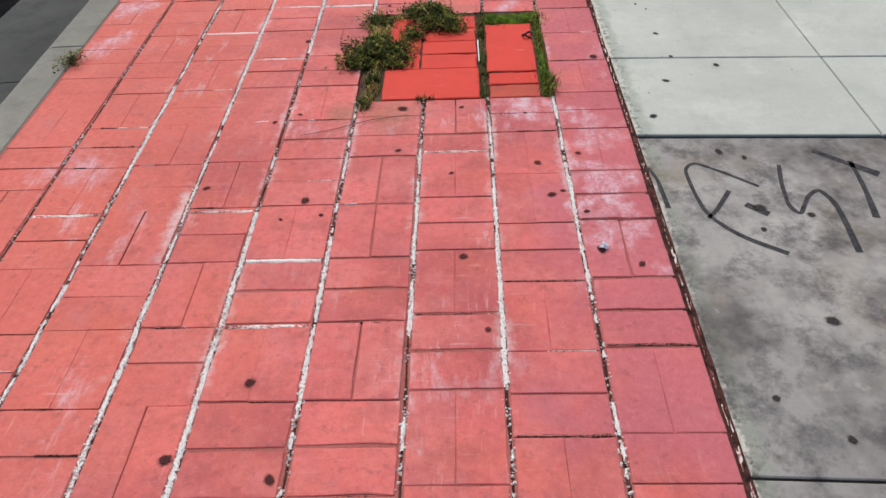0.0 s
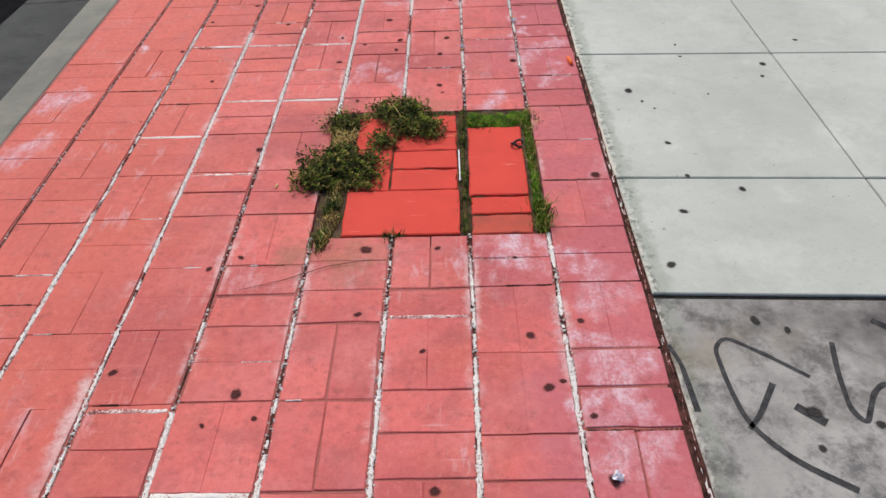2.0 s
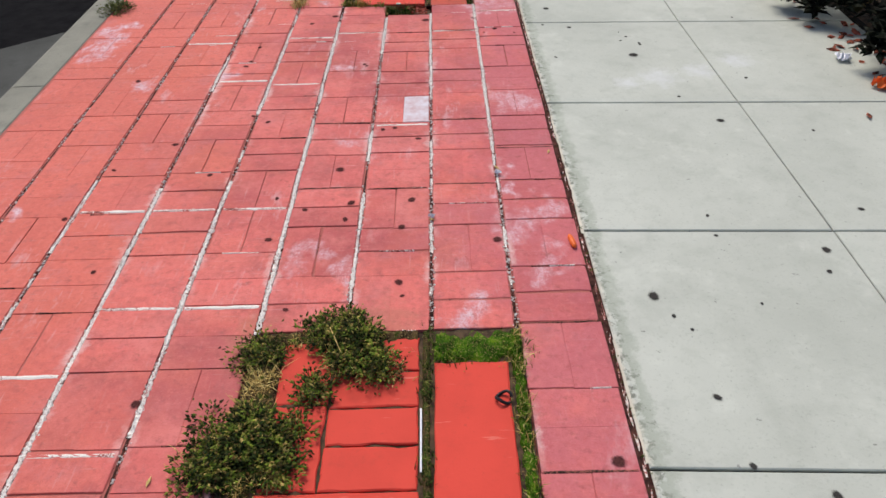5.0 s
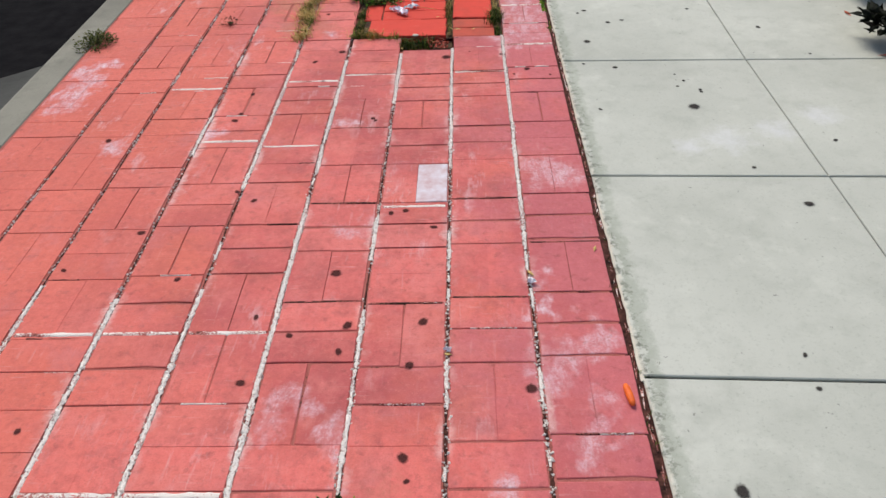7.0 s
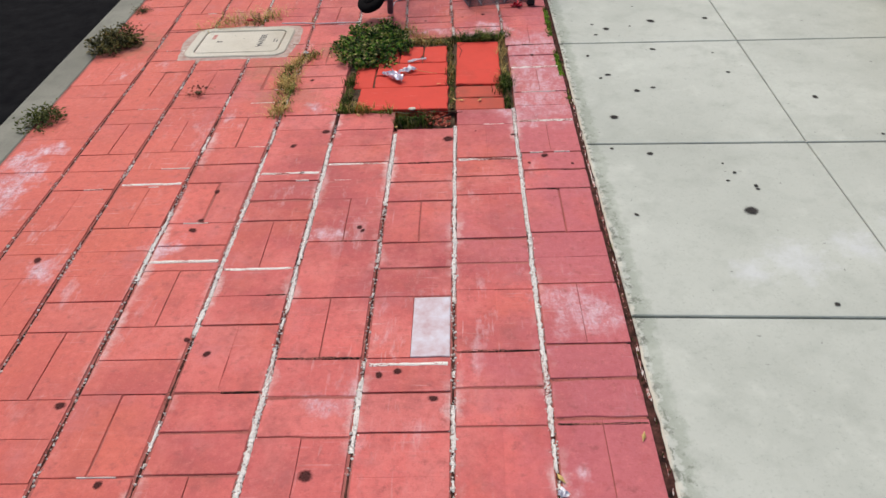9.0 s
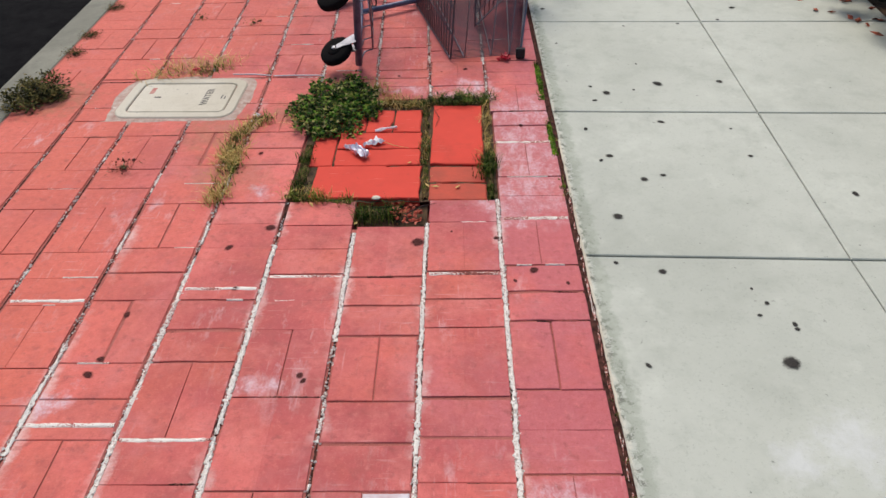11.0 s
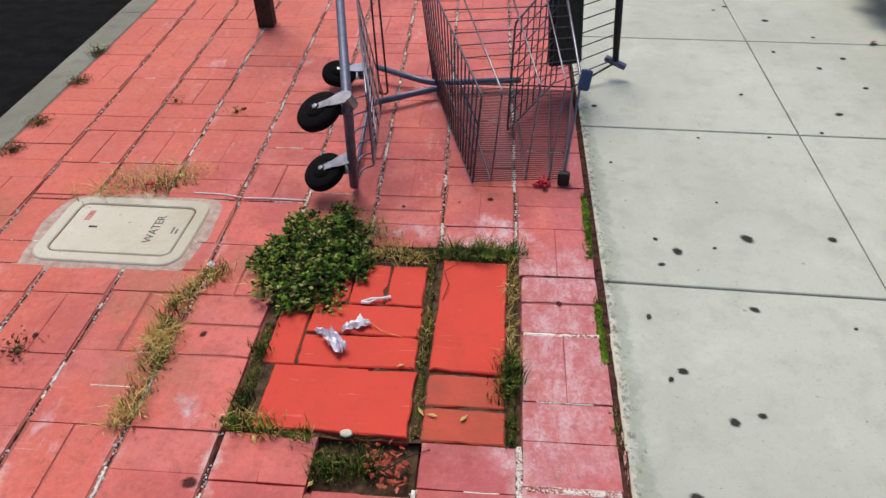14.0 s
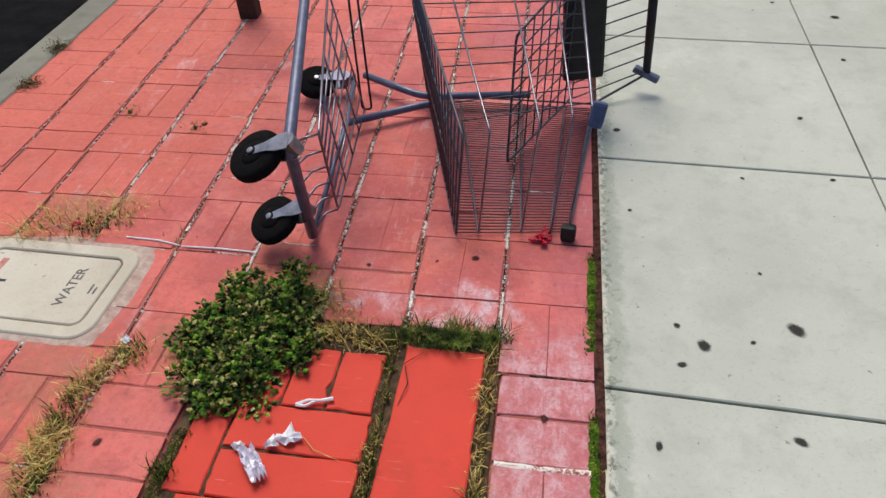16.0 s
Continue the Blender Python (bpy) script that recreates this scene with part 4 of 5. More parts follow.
moss("pit_moss", "matted green moss along the pit edge", [(0.130, 2.382), (0.22, 2.374), (0.312, 2.386)], 0.042, 0.009, 1.0, MOSS_GREEN)
moss("pit_moss", "matted green moss along the pit edge", [(0.308, 1.83), (0.310, 2.1), (0.314, 2.43)], 0.012, 0.003, 2.0, MOSS_GREEN)
moss("pit_moss", "matted green moss between red tiles", [(0.115, 1.83), (0.110, 2.1), (0.110, 2.43)], 0.008, 0.002, 3.0)
moss("pit_moss", "matted dry moss along the pit edge", [(-0.258, 1.78), (-0.238, 1.92), (-0.235, 2.06)], 0.020, 0.005, 4.0)
moss("pit_moss", "matted dry moss beside the weeds", [(-0.248, 2.17), (-0.246, 2.28), (-0.250, 2.40)], 0.036, 0.006, 15.0)
grass("pit_dry_grass", "dry straw beside the weeds", line((-0.255, 2.20), (-0.245, 2.33), 9), 26, 0.022, 0.018, 125, STRAW, 1.1)
moss("pit_moss", "matted moss under the weeds", [(-0.27, 2.41), (-0.1, 2.42), (0.09, 2.42)], 0.022, 0.004, 5.0)

# second planting hole
soil("planting_soil", -0.285, 0.325, 4.548, 5.192, -0.0065, 2.0, "dry brown soil of a former tree pit")
soil("planting_soil", -0.075, 0.120, 4.432, 4.552, -0.024, 3.0, "soil showing where a brick is missing")
pit = thing("tile_patch", "bright red painted tiles beside grass and a weed", "paving", group="tile patches")
for i, (x0, x1, y0, y1, z) in enumerate([(-0.228, 0.098, 4.555, 4.730, 0.003), (-0.258, -0.182, 4.734, 4.934, -0.001), (-0.180, 0.092, 4.734, 4.832, -0.001), (-0.180, 0.092, 4.834, 4.934, -0.001), (-0.097, -0.008, 4.937, 5.085, -0.001), (-0.258, -0.100, 4.937, 5.10, -0.002),
                                        (-0.005, 0.088, 4.937, 5.085, -0.001), (0.124, 0.293, 4.733, 5.114, 0.001)]):
    red_tile(pit, x0, x1, y0, y1, z, (-0.8, -0.5, 0.6)[i % 3] if i else -0.9, FRESH, 60 + i)
red_tile(pit, 0.122, 0.295, 4.640, 4.728, -0.002, 0.4, WORN, 81)
red_tile(pit, 0.122, 0.295, 4.550, 4.636, -0.002, -0.4, WORN, 82)
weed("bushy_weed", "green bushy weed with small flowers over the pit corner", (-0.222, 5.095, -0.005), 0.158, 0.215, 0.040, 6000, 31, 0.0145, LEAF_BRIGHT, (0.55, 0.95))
grass("pit_grass", "green grass along the top of the pit", line((0.03, 5.135), (0.31, 5.148), 30), 30, 0.028, 0.015, 24, lie=1.1)
grass("pit_dry_grass", "dry straw along the top of the pit", line((-0.12, 5.125), (0.05, 5.118), 16), 12, 0.030, 0.016, 25, STRAW, 1.0)
grass("pit_grass", "green grass between red tiles", line((0.108, 4.74), (0.100, 5.11), 26), 12, 0.024, 0.007, 26)
grass("pit_dry_grass", "dry straw between red tiles", line((0.110, 4.56), (0.100, 5.1), 20), 8, 0.022, 0.007, 27, STRAW)
grass("pit_grass", "green tuft at the pit edge", line((0.292, 4.66), (0.302, 4.77), 9), 60, 0.040, 0.014, 28)
grass("pit_dry_grass", "dry straw along the pit edge", line((0.304, 4.78), (0.303, 5.1), 26), 7, 0.026, 0.008, 29, STRAW, 1.1)
grass("pit_grass", "green grass along the pit edge", line((0.306, 4.55), (0.306, 4.62), 5), 24, 0.026, 0.008, 30)
grass("pit_grass", "green grass along the pit edge", line((-0.262, 4.60), (-0.268, 4.84), 14), 24, 0.026, 0.010, 31)
grass("pit_grass", "green grass at the corner of the tiles", line((-0.29, 4.575), (-0.12, 4.545), 12), 34, 0.034, 0.012, 32, GRASS_BRIGHT)
grass("pit_dry_grass", "dry straw at the corner of the tiles", line((-0.29, 4.575), (-0.10, 4.54), 10), 14, 0.036, 0.012, 33, STRAW)
grass("pit_grass", "green tuft where a brick is missing", line((-0.05, 4.49), (0.01, 4.49), 5), 90, 0.034, 0.018, 34, base=-0.018)
r = random.Random(35)
for i in range(48):
    q = Build()
    leaf(q, Vector((0, 0, 0)), Vector((1, r.uniform(-0.3, 0.3), r.uniform(-0.2, 0.4))), Vector((r.gauss(0, 0.5), r.gauss(0, 0.5), 1)), r.uniform(0.013, 0.026), r.uniform(0.009, 0.016))
    thing("dead_leaf", "dry red-brown leaf in the gap of a missing brick", "leaf", q, GAP_LEAF, (r.uniform(0.015, 0.108), r.uniform(4.445, 4.535), r.uniform(-0.007, 0.005)), "dead leaves in the gap").rotation_euler = (r.uniform(-0.7, 0.7), r.uniform(-0.5, 0.5), r.uniform(0, 6.28))

for x, y, n, s in [(-0.09, 5.16, 5, 111), (-0.16, 5.24, 5, 112), (-0.33, 5.0, 4, 113), (-0.25, 4.93, 4, 114), (-0.27, 5.27, 4, 115)]:
    grass("pit_dry_grass", "dry straw round the bushy weed", [(x + 0.02 * i, y) for i in range(n)], 22, 0.034, 0.018, s, STRAW, 0.9)
for x, y, n, s in [(-0.36, 2.08, 4, 121), (-0.20, 2.03, 5, 122), (-0.13, 2.33, 4, 123), (0.02, 2.30, 3, 124)]:
    grass("pit_dry_grass", "dry straw round the bushy weed", [(x + 0.015 * i, y) for i in range(n)], 14, 0.026, 0.014, s, STRAW, 0.9)
moss("pit_moss", "matted moss along the top of the pit", [(-0.1, 5.13), (0.1, 5.135), (0.305, 5.145)], 0.020, 0.006, 6.0)
moss("pit_moss", "matted moss between red tiles", [(0.112, 4.56), (0.106, 4.8), (0.100, 5.11)], 0.009, 0.002, 7.0)
moss("pit_moss", "matted moss along the pit edge", [(0.307, 4.56), (0.308, 4.8), (0.308, 5.12)], 0.009, 0.003, 8.0)
moss("pit_moss", "matted moss along the pit edge", [(-0.265, 4.60), (-0.268, 4.72), (-0.270, 4.86)], 0.014, 0.005, 9.0)
moss("pit_moss", "matted moss at the corner of the tiles", [(-0.30, 4.575), (-0.2, 4.555), (-0.10, 4.540)], 0.012, 0.005, 10.0)

# weeds elsewhere on the strip
for a, c, n, s in [((-0.455, 5.03), (-0.525, 4.92), 9, 41), ((-0.525, 4.92), (-0.495, 4.72), 12, 42), ((-0.495, 4.72), (-0.500, 4.55), 10, 43)]:
    grass("joint_dry_grass", "yellow-green dry grass growing from a brick joint", line(a, c, n), 26, 0.026, 0.018, s, STRAW, 1.1)
    grass("joint_grass", "green grass growing from a brick joint", line(a, c, n), 30, 0.024, 0.016, s + 10)
grass("joint_dry_grass", "dry straw-coloured grass behind the meter cover", line((-0.93, 5.375), (-0.70, 5.45), 18), 36, 0.045, 0.036, 44, STRAW, 1.6)
grass("joint_grass", "green grass behind the meter cover", line((-0.90, 5.40), (-0.70, 5.42), 9), 26, 0.028, 0.024, 45)
grass("joint_dry_grass", "dry grass tuft in a joint", line((-0.56, 5.36), (-0.52, 5.38), 3), 40, 0.032, 0.016, 46, STRAW)
grass("joint_dry_grass", "dry grass round the weed", line((-0.12, 5.22), (-0.02, 5.20), 6), 26, 0.030, 0.020, 47, STRAW)
grass("edge_moss", "green moss along the concrete edge", line((0.514, 4.78), (0.512, 4.98), 16) + line((0.508, 5.14), (0.514, 5.44), 24) + line((0.522, 4.55), (0.520, 4.66), 6), 9, 0.010, 0.007, 48, GRASS_BRIGHT, base=0.0)
grass("edge_moss", "sparse moss along the concrete edge", line((EDGE, 1.75), (EDGE, 3.9), 60), 4, 0.008, 0.005, 49, base=0.0)
weed("kerb_weed", "dry yellow-green weed at the kerb", (-1.345, 4.56, -0.004), 0.06, 0.10, 0.035, 560, 50, 0.014, _leafy("kerb_weed_leaves", (0.07, 0.10, 0.02), (0.15, 0.15, 0.04), (0.05, 0.07, 0.02)))
weed("kerb_weed", "dark green weed spreading from the kerb", (-1.34, 5.22, -0.004), 0.10, 0.17, 0.045, 2200, 51, 0.014, DULL)
weed("kerb_weed", "small weed at the kerb joint", (-1.31, 2.13, -0.004), 0.03, 0.06, 0.03, 260, 52, 0.010)
weed("kerb_weed", "dark weed at the kerb", (-1.42, 6.35, -0.004), 0.03, 0.05, 0.02, 300, 53, 0.008, DULL)
for x, y, rx, ry, s in [(-1.372, 6.090, 0.040, 0.06, 151), (-1.360, 5.768, 0.038, 0.06, 153), (-1.352, 5.590, 0.025, 0.05, 152)]:
    weed("kerb_weed", "small dark brown-green weed at the kerb", (x, y, -0.002), rx * 0.5, ry * 0.5, 0.008, 420, s, 0.007, DULL)
weed("small_weed", "small withered weed on the bricks", (-0.835, 4.73, 0.0), 0.020, 0.020, 0.015, 90, 54, 0.010, DEAD)
weed("small_weed", "small withered weed on the bricks", (-0.68, 5.88, 0.0), 0.012, 0.012, 0.010, 45, 55, 0.008)
weed("small_weed", "small withered weed on the bricks", (-0.93, 5.95, 0.0), 0.012, 0.012, 0.010, 45, 56, 0.008)

moss("edge_moss_mat", "matted green moss along the concrete edge", [(0.514, 4.78), (0.512, 4.90), (0.513, 4.98)], 0.014, 0.0045, 12.0, MOSS_GREEN)
moss("edge_moss_mat", "matted green moss along the concrete edge", [(0.508, 5.14), (0.510, 5.25), (0.514, 5.42)], 0.014, 0.0045, 13.0, MOSS_GREEN)
moss("edge_moss_mat", "matted green moss along the concrete edge", [(0.521, 4.58), (0.521, 4.66)], 0.006, 0.001, 14.0)
r = random.Random(131)
for i in range(6):
    q = Build()
    leaf(q, Vector((0, 0, 0.006)), Vector((1, r.uniform(-0.4, 0.4), r.uniform(0.1, 0.6))), Vector((r.gauss(0, 0.5), r.gauss(0, 0.5), 1)), r.uniform(0.016, 0.026), r.uniform(0.010, 0.014))
    thing("petal", "crumpled dark red petal in dry grass", "petal", q, RED, (-0.795 + r.uniform(-0.022, 0.022), 5.405 + r.uniform(-0.015, 0.015), 0.006), "petals by the cover").rotation_euler = (0, 0, r.uniform(0, 6.28))

# ---- water meter cover ----
meter = thing("meter_cover", "pale concrete water meter cover set in the bricks", "utility cover", at=(-0.785, 5.19, 0.0))
meter.rotation_euler = (0, 0, radians(-1.2))


def plate(w, l, r, z0, z1, bevel=0.004):
    q = Build()
    def ring(k, z):
        out = []
        for cx, cy, a0 in ((w / 2 - r, l / 2 - r, 0), (-w / 2 + r, l / 2 - r, 90), (-w / 2 + r, -l / 2 + r, 180), (w / 2 - r, -l / 2 + r, 270)):
            for i in range(7):
                a = radians(a0 + 15 * i)
                out.append((cx + (r - k) * math.cos(a), cy + (r - k) * math.sin(a), z))
        return out
    rows = [ring(0, z0), ring(0, z1 - bevel), ring(bevel, z1)]
    n = len(rows[0])
    q.add([p for row in rows for p in row], [(i * n + k, i * n + (k + 1) % n, (i + 1) * n + (k + 1) % n, (i + 1) * n + k) for i in range(2) for k in range(n)] + [tuple(2 * n + k for k in range(n))])
    return q


def ring_frame(w, l, r, border, z):
    """A flat frame with rounded corners and a hole for the lid."""
    q = Build()
    rows = []
    for k, zz in ((0, -0.03), (0, z - 0.003), (0.004, z), (border - 0.003, z), (border, z - 0.003), (border, -0.012)):
        row = []
        for cx, cy, a0 in ((w / 2 - r, l / 2 - r, 0), (-w / 2 + r, l / 2 - r, 90), (-w / 2 + r, -l / 2 + r, 180), (w / 2 - r, -l / 2 + r, 270)):
            for i in range(7):
                a = radians(a0 + 15 * i)
                rr = max(0.012, r - k * 0.75)
                ox, oy = (k - (r - rr)), (k - (r - rr))
                row.append((cx - math.copysign(ox, cx) + rr * math.cos(a), cy - math.copysign(oy, cy) + rr * math.sin(a), zz))
        rows.append(row)
    n = len(rows[0])
    q.add([p for row in rows for p in row], [(i * n + k, i * n + (k + 1) % n, (i + 1) * n + (k + 1) % n, (i + 1) * n + k) for i in range(len(rows) - 1) for k in range(n)])
    return q


collar = Build()
n = 44
for k, (g, zz) in enumerate(((0.0, 0.0015), (0.020, 0.0005), (0.050, -0.0035))):
    for i in range(n):
        a = 2 * math.pi * i / n
        ex = 0.2125 * max(-1, min(1, 1.25 * math.cos(a))) * 0.995
        ey = 0.146 * max(-1, min(1, 1.25 * math.sin(a))) * 0.995
        w = g * (1 + 0.8 * noise.noise((math.cos(a) * 3, math.sin(a) * 3, 2.5)))
        collar.v.append((ex + w * math.cos(a), ey + w * math.sin(a), zz))
collar.f = [(k * n + i, (k + 1) * n + i, (k + 1) * n + (i + 1) % n, k * n + (i + 1) % n) for k in range(2) for i in range(n)]
part("mortar_collar", collar, _plain("dusty_mortar", (0.50, 0.42, 0.37), (0.34, 0.20, 0.17), 40, 0.95, grain=0.5), meter, "rough dusty mortar collar")
part("frame", ring_frame(0.425, 0.292, 0.055, 0.036, 0.006), COVER, meter)
lid = part("lid", plate(0.345, 0.212, 0.022, -0.012, 0.0045, 0.003), COVER, meter, "pale concrete lid with worn lettering")


def lettering(text, size, at, turn, parent, mat=GREY_PRINT):
    cu = bpy.data.curves.new("lettering", "FONT")
    cu.body, cu.size, cu.extrude, cu.align_x, cu.align_y = text, size, 0.0004, "CENTER", "CENTER"
    tmp = bpy.data.objects.new("lettering", cu)
    scene.collection.objects.link(tmp)
    me = bpy.data.meshes.new_from_object(tmp.evaluated_get(bpy.context.evaluated_depsgraph_get()))
    bpy.data.objects.remove(tmp)
    me.materials.clear()
    me.materials.append(mat)
    ob = new("lettering", me)
    ob.parent = parent
    ob.location, ob.rotation_euler = at, (0, 0, radians(turn))
    return ob


lettering("WATER", 0.036, (0.090, 0.004, 0.0051), 90, lid)
q = Build()
for i, l in enumerate((0.030, 0.022)):
    q.slab(0.140 + 0.012 * i, 0.145 + 0.012 * i, -0.012, -0.012 + l, 0.0052, 0.001, 0.0005, 0.0003)
part("small_print", q, GREY_PRINT, lid)
q = Build()
q.slab(-0.135, -0.118, 0.03, 0.075, 0.0054, 0.002, 0.002, 0.0005)
part("red_mark", q, _plain("faded_red_mark", (0.42, 0.12, 0.10), (0.50, 0.30, 0.26), 80), lid, "faded red paint mark")
part("key_slot", (lambda q: (q.slab(-0.105, -0.080, -0.002, 0.006, 0.0052, 0.001, 0.001, 0.0003), q)[1])(Build()), BLACK, lid)

# ---- dried gum on the pavement ----
rnd = random.Random(71)
gum_shapes = []
for i in range(5):
    q = Build()
    n = 14
    ph = rnd.uniform(0, 9)
    for k, (s, z) in enumerate(((1.22, 0.0), (1.0, 0.8), (0.45, 1.0))):
        for j in range(n):
            a = 2 * math.pi * j / n
            rr = s * (1 + 0.28 * noise.noise((math.cos(a) * 1.3, math.sin(a) * 1.3, ph)) + 0.12 * noise.noise((math.cos(a) * 3, math.sin(a) * 3, ph)))
            q.v.append((rr * math.cos(a), rr * math.sin(a), z))
    q.f = [(k * n + j, k * n + (j + 1) % n, (k + 1) * n + (j + 1) % n, (k + 1) * n + j) for k in range(2) for j in range(n)] + [tuple(2 * n + j for j in range(n))]
    gum_shapes.append((q.mesh("gum_spot", GUM, True), q.mesh("gum_spot", GUM_RED, True)))


def gum(spots, z, label):
    for x, y, mm in spots:
        ob = tagged(new("gum_spot", rnd.choice(gum_shapes)[1 if "red" in label else 0]), label, "gum spot", "gum spots")
        s = mm / 1000 * rnd.uniform(1.0, 1.3) * (1.2 if "concrete" in label else 1.0)
        ob.scale, ob.rotation_euler = (s, s * rnd.uniform(0.6, 0.95), 0.0008), (0, 0, rnd.uniform(0, 6.28))
        ob.location = (x, y, z)


gum([(-0.14, 1.555, 11), (0.04, 1.12, 11), (0.45, 1.085, 10), (-0.645, 1.40, 11), (0.245, 1.485, 11), (-0.37, 1.34, 12), (-0.32, 1.28, 8), (-0.42, 1.265, 8), (0.01, 1.445, 10), (0.27, 1.345, 13), (0.365, 1.135, 16), (0.35, 1.275, 10), (-0.39, 0.765, 14), (-0.51, 0.595, 15), (-0.31, 0.555, 14), (0.09, 0.895, 7), (0.36, 1.525, 8), (0.30, 1.36, 8), (0.32, 1.52, 8), (-0.50, 2.235, 12), (-0.14, 1.775, 15), (0.04, 1.775, 10)],
    0.0005, "dark trodden gum spot on red bricks")
gum([(-0.45, 1.755, 9), (-0.52, 1.715, 10), (0.04, 2.60, 12), (0.05, 2.55, 8), (0.30, 2.765, 14), (-0.92, 2.90, 10), (-0.75, 2.665, 9), (-0.32, 2.785, 13), (-0.24, 2.92, 10), (-0.11, 2.95, 13), (0.065, 2.96, 13), (-0.16, 3.13, 16), (0.08, 3.31, 11), (-0.87, 3.155, 10), (-0.56, 3.115, 11), (-0.72, 3.305, 11), (-0.44, 3.445, 11), (-0.50, 3.49, 9), (-0.04, 3.375, 10), (0.0, 3.385, 9), (-0.12, 2.87, 11), (0.04, 2.83, 11), (-0.33, 2.98, 9), (-1.0, 3.79, 14)],
    0.0005, "dark trodden gum spot on red bricks")
gum([(-0.60, 3.95, 9), (-0.14, 3.90, 9), (-0.82, 4.78, 10), (0.10, 4.355, 17), (-0.31, 4.425, 15), (-0.405, 4.34, 12), (-0.35, 4.18, 11), (-0.61, 3.905, 13), (-0.13, 3.885, 8), (0.40, 4.24, 14), (-0.59, 4.09, 10), (0.48, 4.19, 8), (0.31, 4.37, 8), (0.19, 4.40, 5), (0.35, 4.20, 7), (-0.42, 4.81, 10), (-0.19, 5.32, 10), (0.24, 5.395, 9), (0.15, 5.375, 6), (-0.01, 5.345, 6), (-0.66, 5.905, 12), (0.42, 4.965, 12), (0.48, 2.07, 13), (0.23, 1.735, 7), (-0.36, 2.39, 5), (-0.23, 2.51, 8)],
    0.0005, "dark trodden gum spot on red bricks")
gum([(0.81, 0.905, 13), (0.74, 1.515, 12), (0.80, 1.485, 9), (0.63, 0.715, 8), (0.735, 0.625, 9), (0.775, 1.275, 14), (0.89, 1.245, 8), (0.76, 1.195, 8), (0.69, 1.62, 6)],
    0.0013, "black gum spot on the dirty concrete flag")
gum([(0.66, 2.525, 13), (0.69, 2.455, 7), (0.715, 2.215, 8), (0.68, 1.895, 12), (0.86, 1.985, 11), (0.60, 1.695, 12), (0.89, 2.845, 6), (0.885, 2.755, 5), (1.15, 2.685, 10), (1.325, 2.86, 9), (1.12, 2.60, 7), (0.73, 2.05, 7), (0.72, 2.41, 5), (0.91, 2.49, 5), (1.10, 3.38, 11), (0.93, 3.925, 17), (0.98, 4.025, 6), (0.62, 3.92, 8), (0.65, 4.455, 13), (1.01, 3.56, 6), (0.72, 4.225, 8), (0.76, 4.635, 9), (0.82, 4.655, 9), (0.68, 4.765, 10), (0.65, 4.74, 7)],
    0.0045, "black gum spot on pale concrete")
gum([(0.885, 4.97, 11), (0.935, 5.245, 19), (0.74, 5.18, 13), (0.69, 5.125, 9), (0.69, 5.23, 6), (1.16, 5.255, 12), (1.11, 4.755, 7), (0.91, 4.07, 6), (0.94, 4.11, 6), (0.98, 4.04, 7), (1.34, 4.55, 12), (0.63, 4.93, 10), (0.61, 4.26, 6), (1.10, 4.92, 5), (0.59, 5.98, 10), (0.91, 5.775, 6), (1.14, 5.79, 7), (0.84, 5.20, 5), (0.89, 5.41, 5), (0.61, 5.61, 5), (0.92, 4.16, 5), (1.45, 4.30, 7), (1.30, 3.70, 8), (1.38, 3.30, 6)],
    0.0045, "black gum spot on pale concrete")
gum([(1.199, 6.915, 8), (1.394, 6.798, 13), (1.339, 6.468, 9), (1.589, 6.415, 10), (1.541, 6.621, 9), (1.47, 6.323, 11), (1.123, 6.091, 9), (1.418, 5.958, 13), (1.581, 6.162, 10), (1.318, 5.827, 8), (1.259, 6.959, 12)],
    0.0045, "black gum spot on pale concrete")

# ---- spray-paint scrawl on the dirty flag ----
scrawl = thing("paint_scrawl", "illegible black spray-paint scrawl on the concrete flag", "graffiti")


def stroke(pts, w):
    """A flat painted stroke with soft, uneven width."""
    p = rounded([(x, y, 0) for x, y in pts], 0.06, 5)
    q = Build()
    n = len(p)
    for i, a in enumerate(p):
        d = (p[min(n - 1, i + 1)] - p[max(0, i - 1)]).normalized()
        s = Vector((-d.y, d.x, 0)) * w * (0.75 + 0.5 * abs(noise.noise((a.x * 20, a.y * 20, 5))) + 0.5 * (i / n) ** 3)
        q.v += [tuple(a + s + Vector((0, 0, 0.0018))), tuple(a - s + Vector((0, 0, 0.0018)))]
    q.f = [(2 * i, 2 * i + 1, 2 * i + 3, 2 * i + 2) for i in range(n - 1)]
    part("stroke", q, SPRAY, scrawl)


stroke([(0.80, 1.36), (0.73, 1.42), (0.66, 1.47), (0.63, 1.44), (0.63, 1.35), (0.64, 1.25), (0.70, 1.17), (0.79, 1.11)], 0.0056)
stroke([(0.64, 1.24), (0.67, 1.27), (0.72, 1.345)], 0.0056)
stroke([(0.88, 1.45), (0.86, 1.37), (0.848, 1.28), (0.865, 1.245), (0.91, 1.32), (0.945, 1.345), (0.965, 1.29), (0.96, 1.21), (0.95, 1.11)], 0.0063)
stroke([(0.99, 1.51), (1.06, 1.45), (1.12, 1.40)], 0.0094)
stroke([(1.07, 1.46), (1.06, 1.34), (1.04, 1.23)], 0.0075)
stroke([(0.535, 1.45), (0.55, 1.40), (0.553, 1.28)], 0.0056)
stroke([(0.745, 1.29), (0.79, 1.25)], 0.0125)

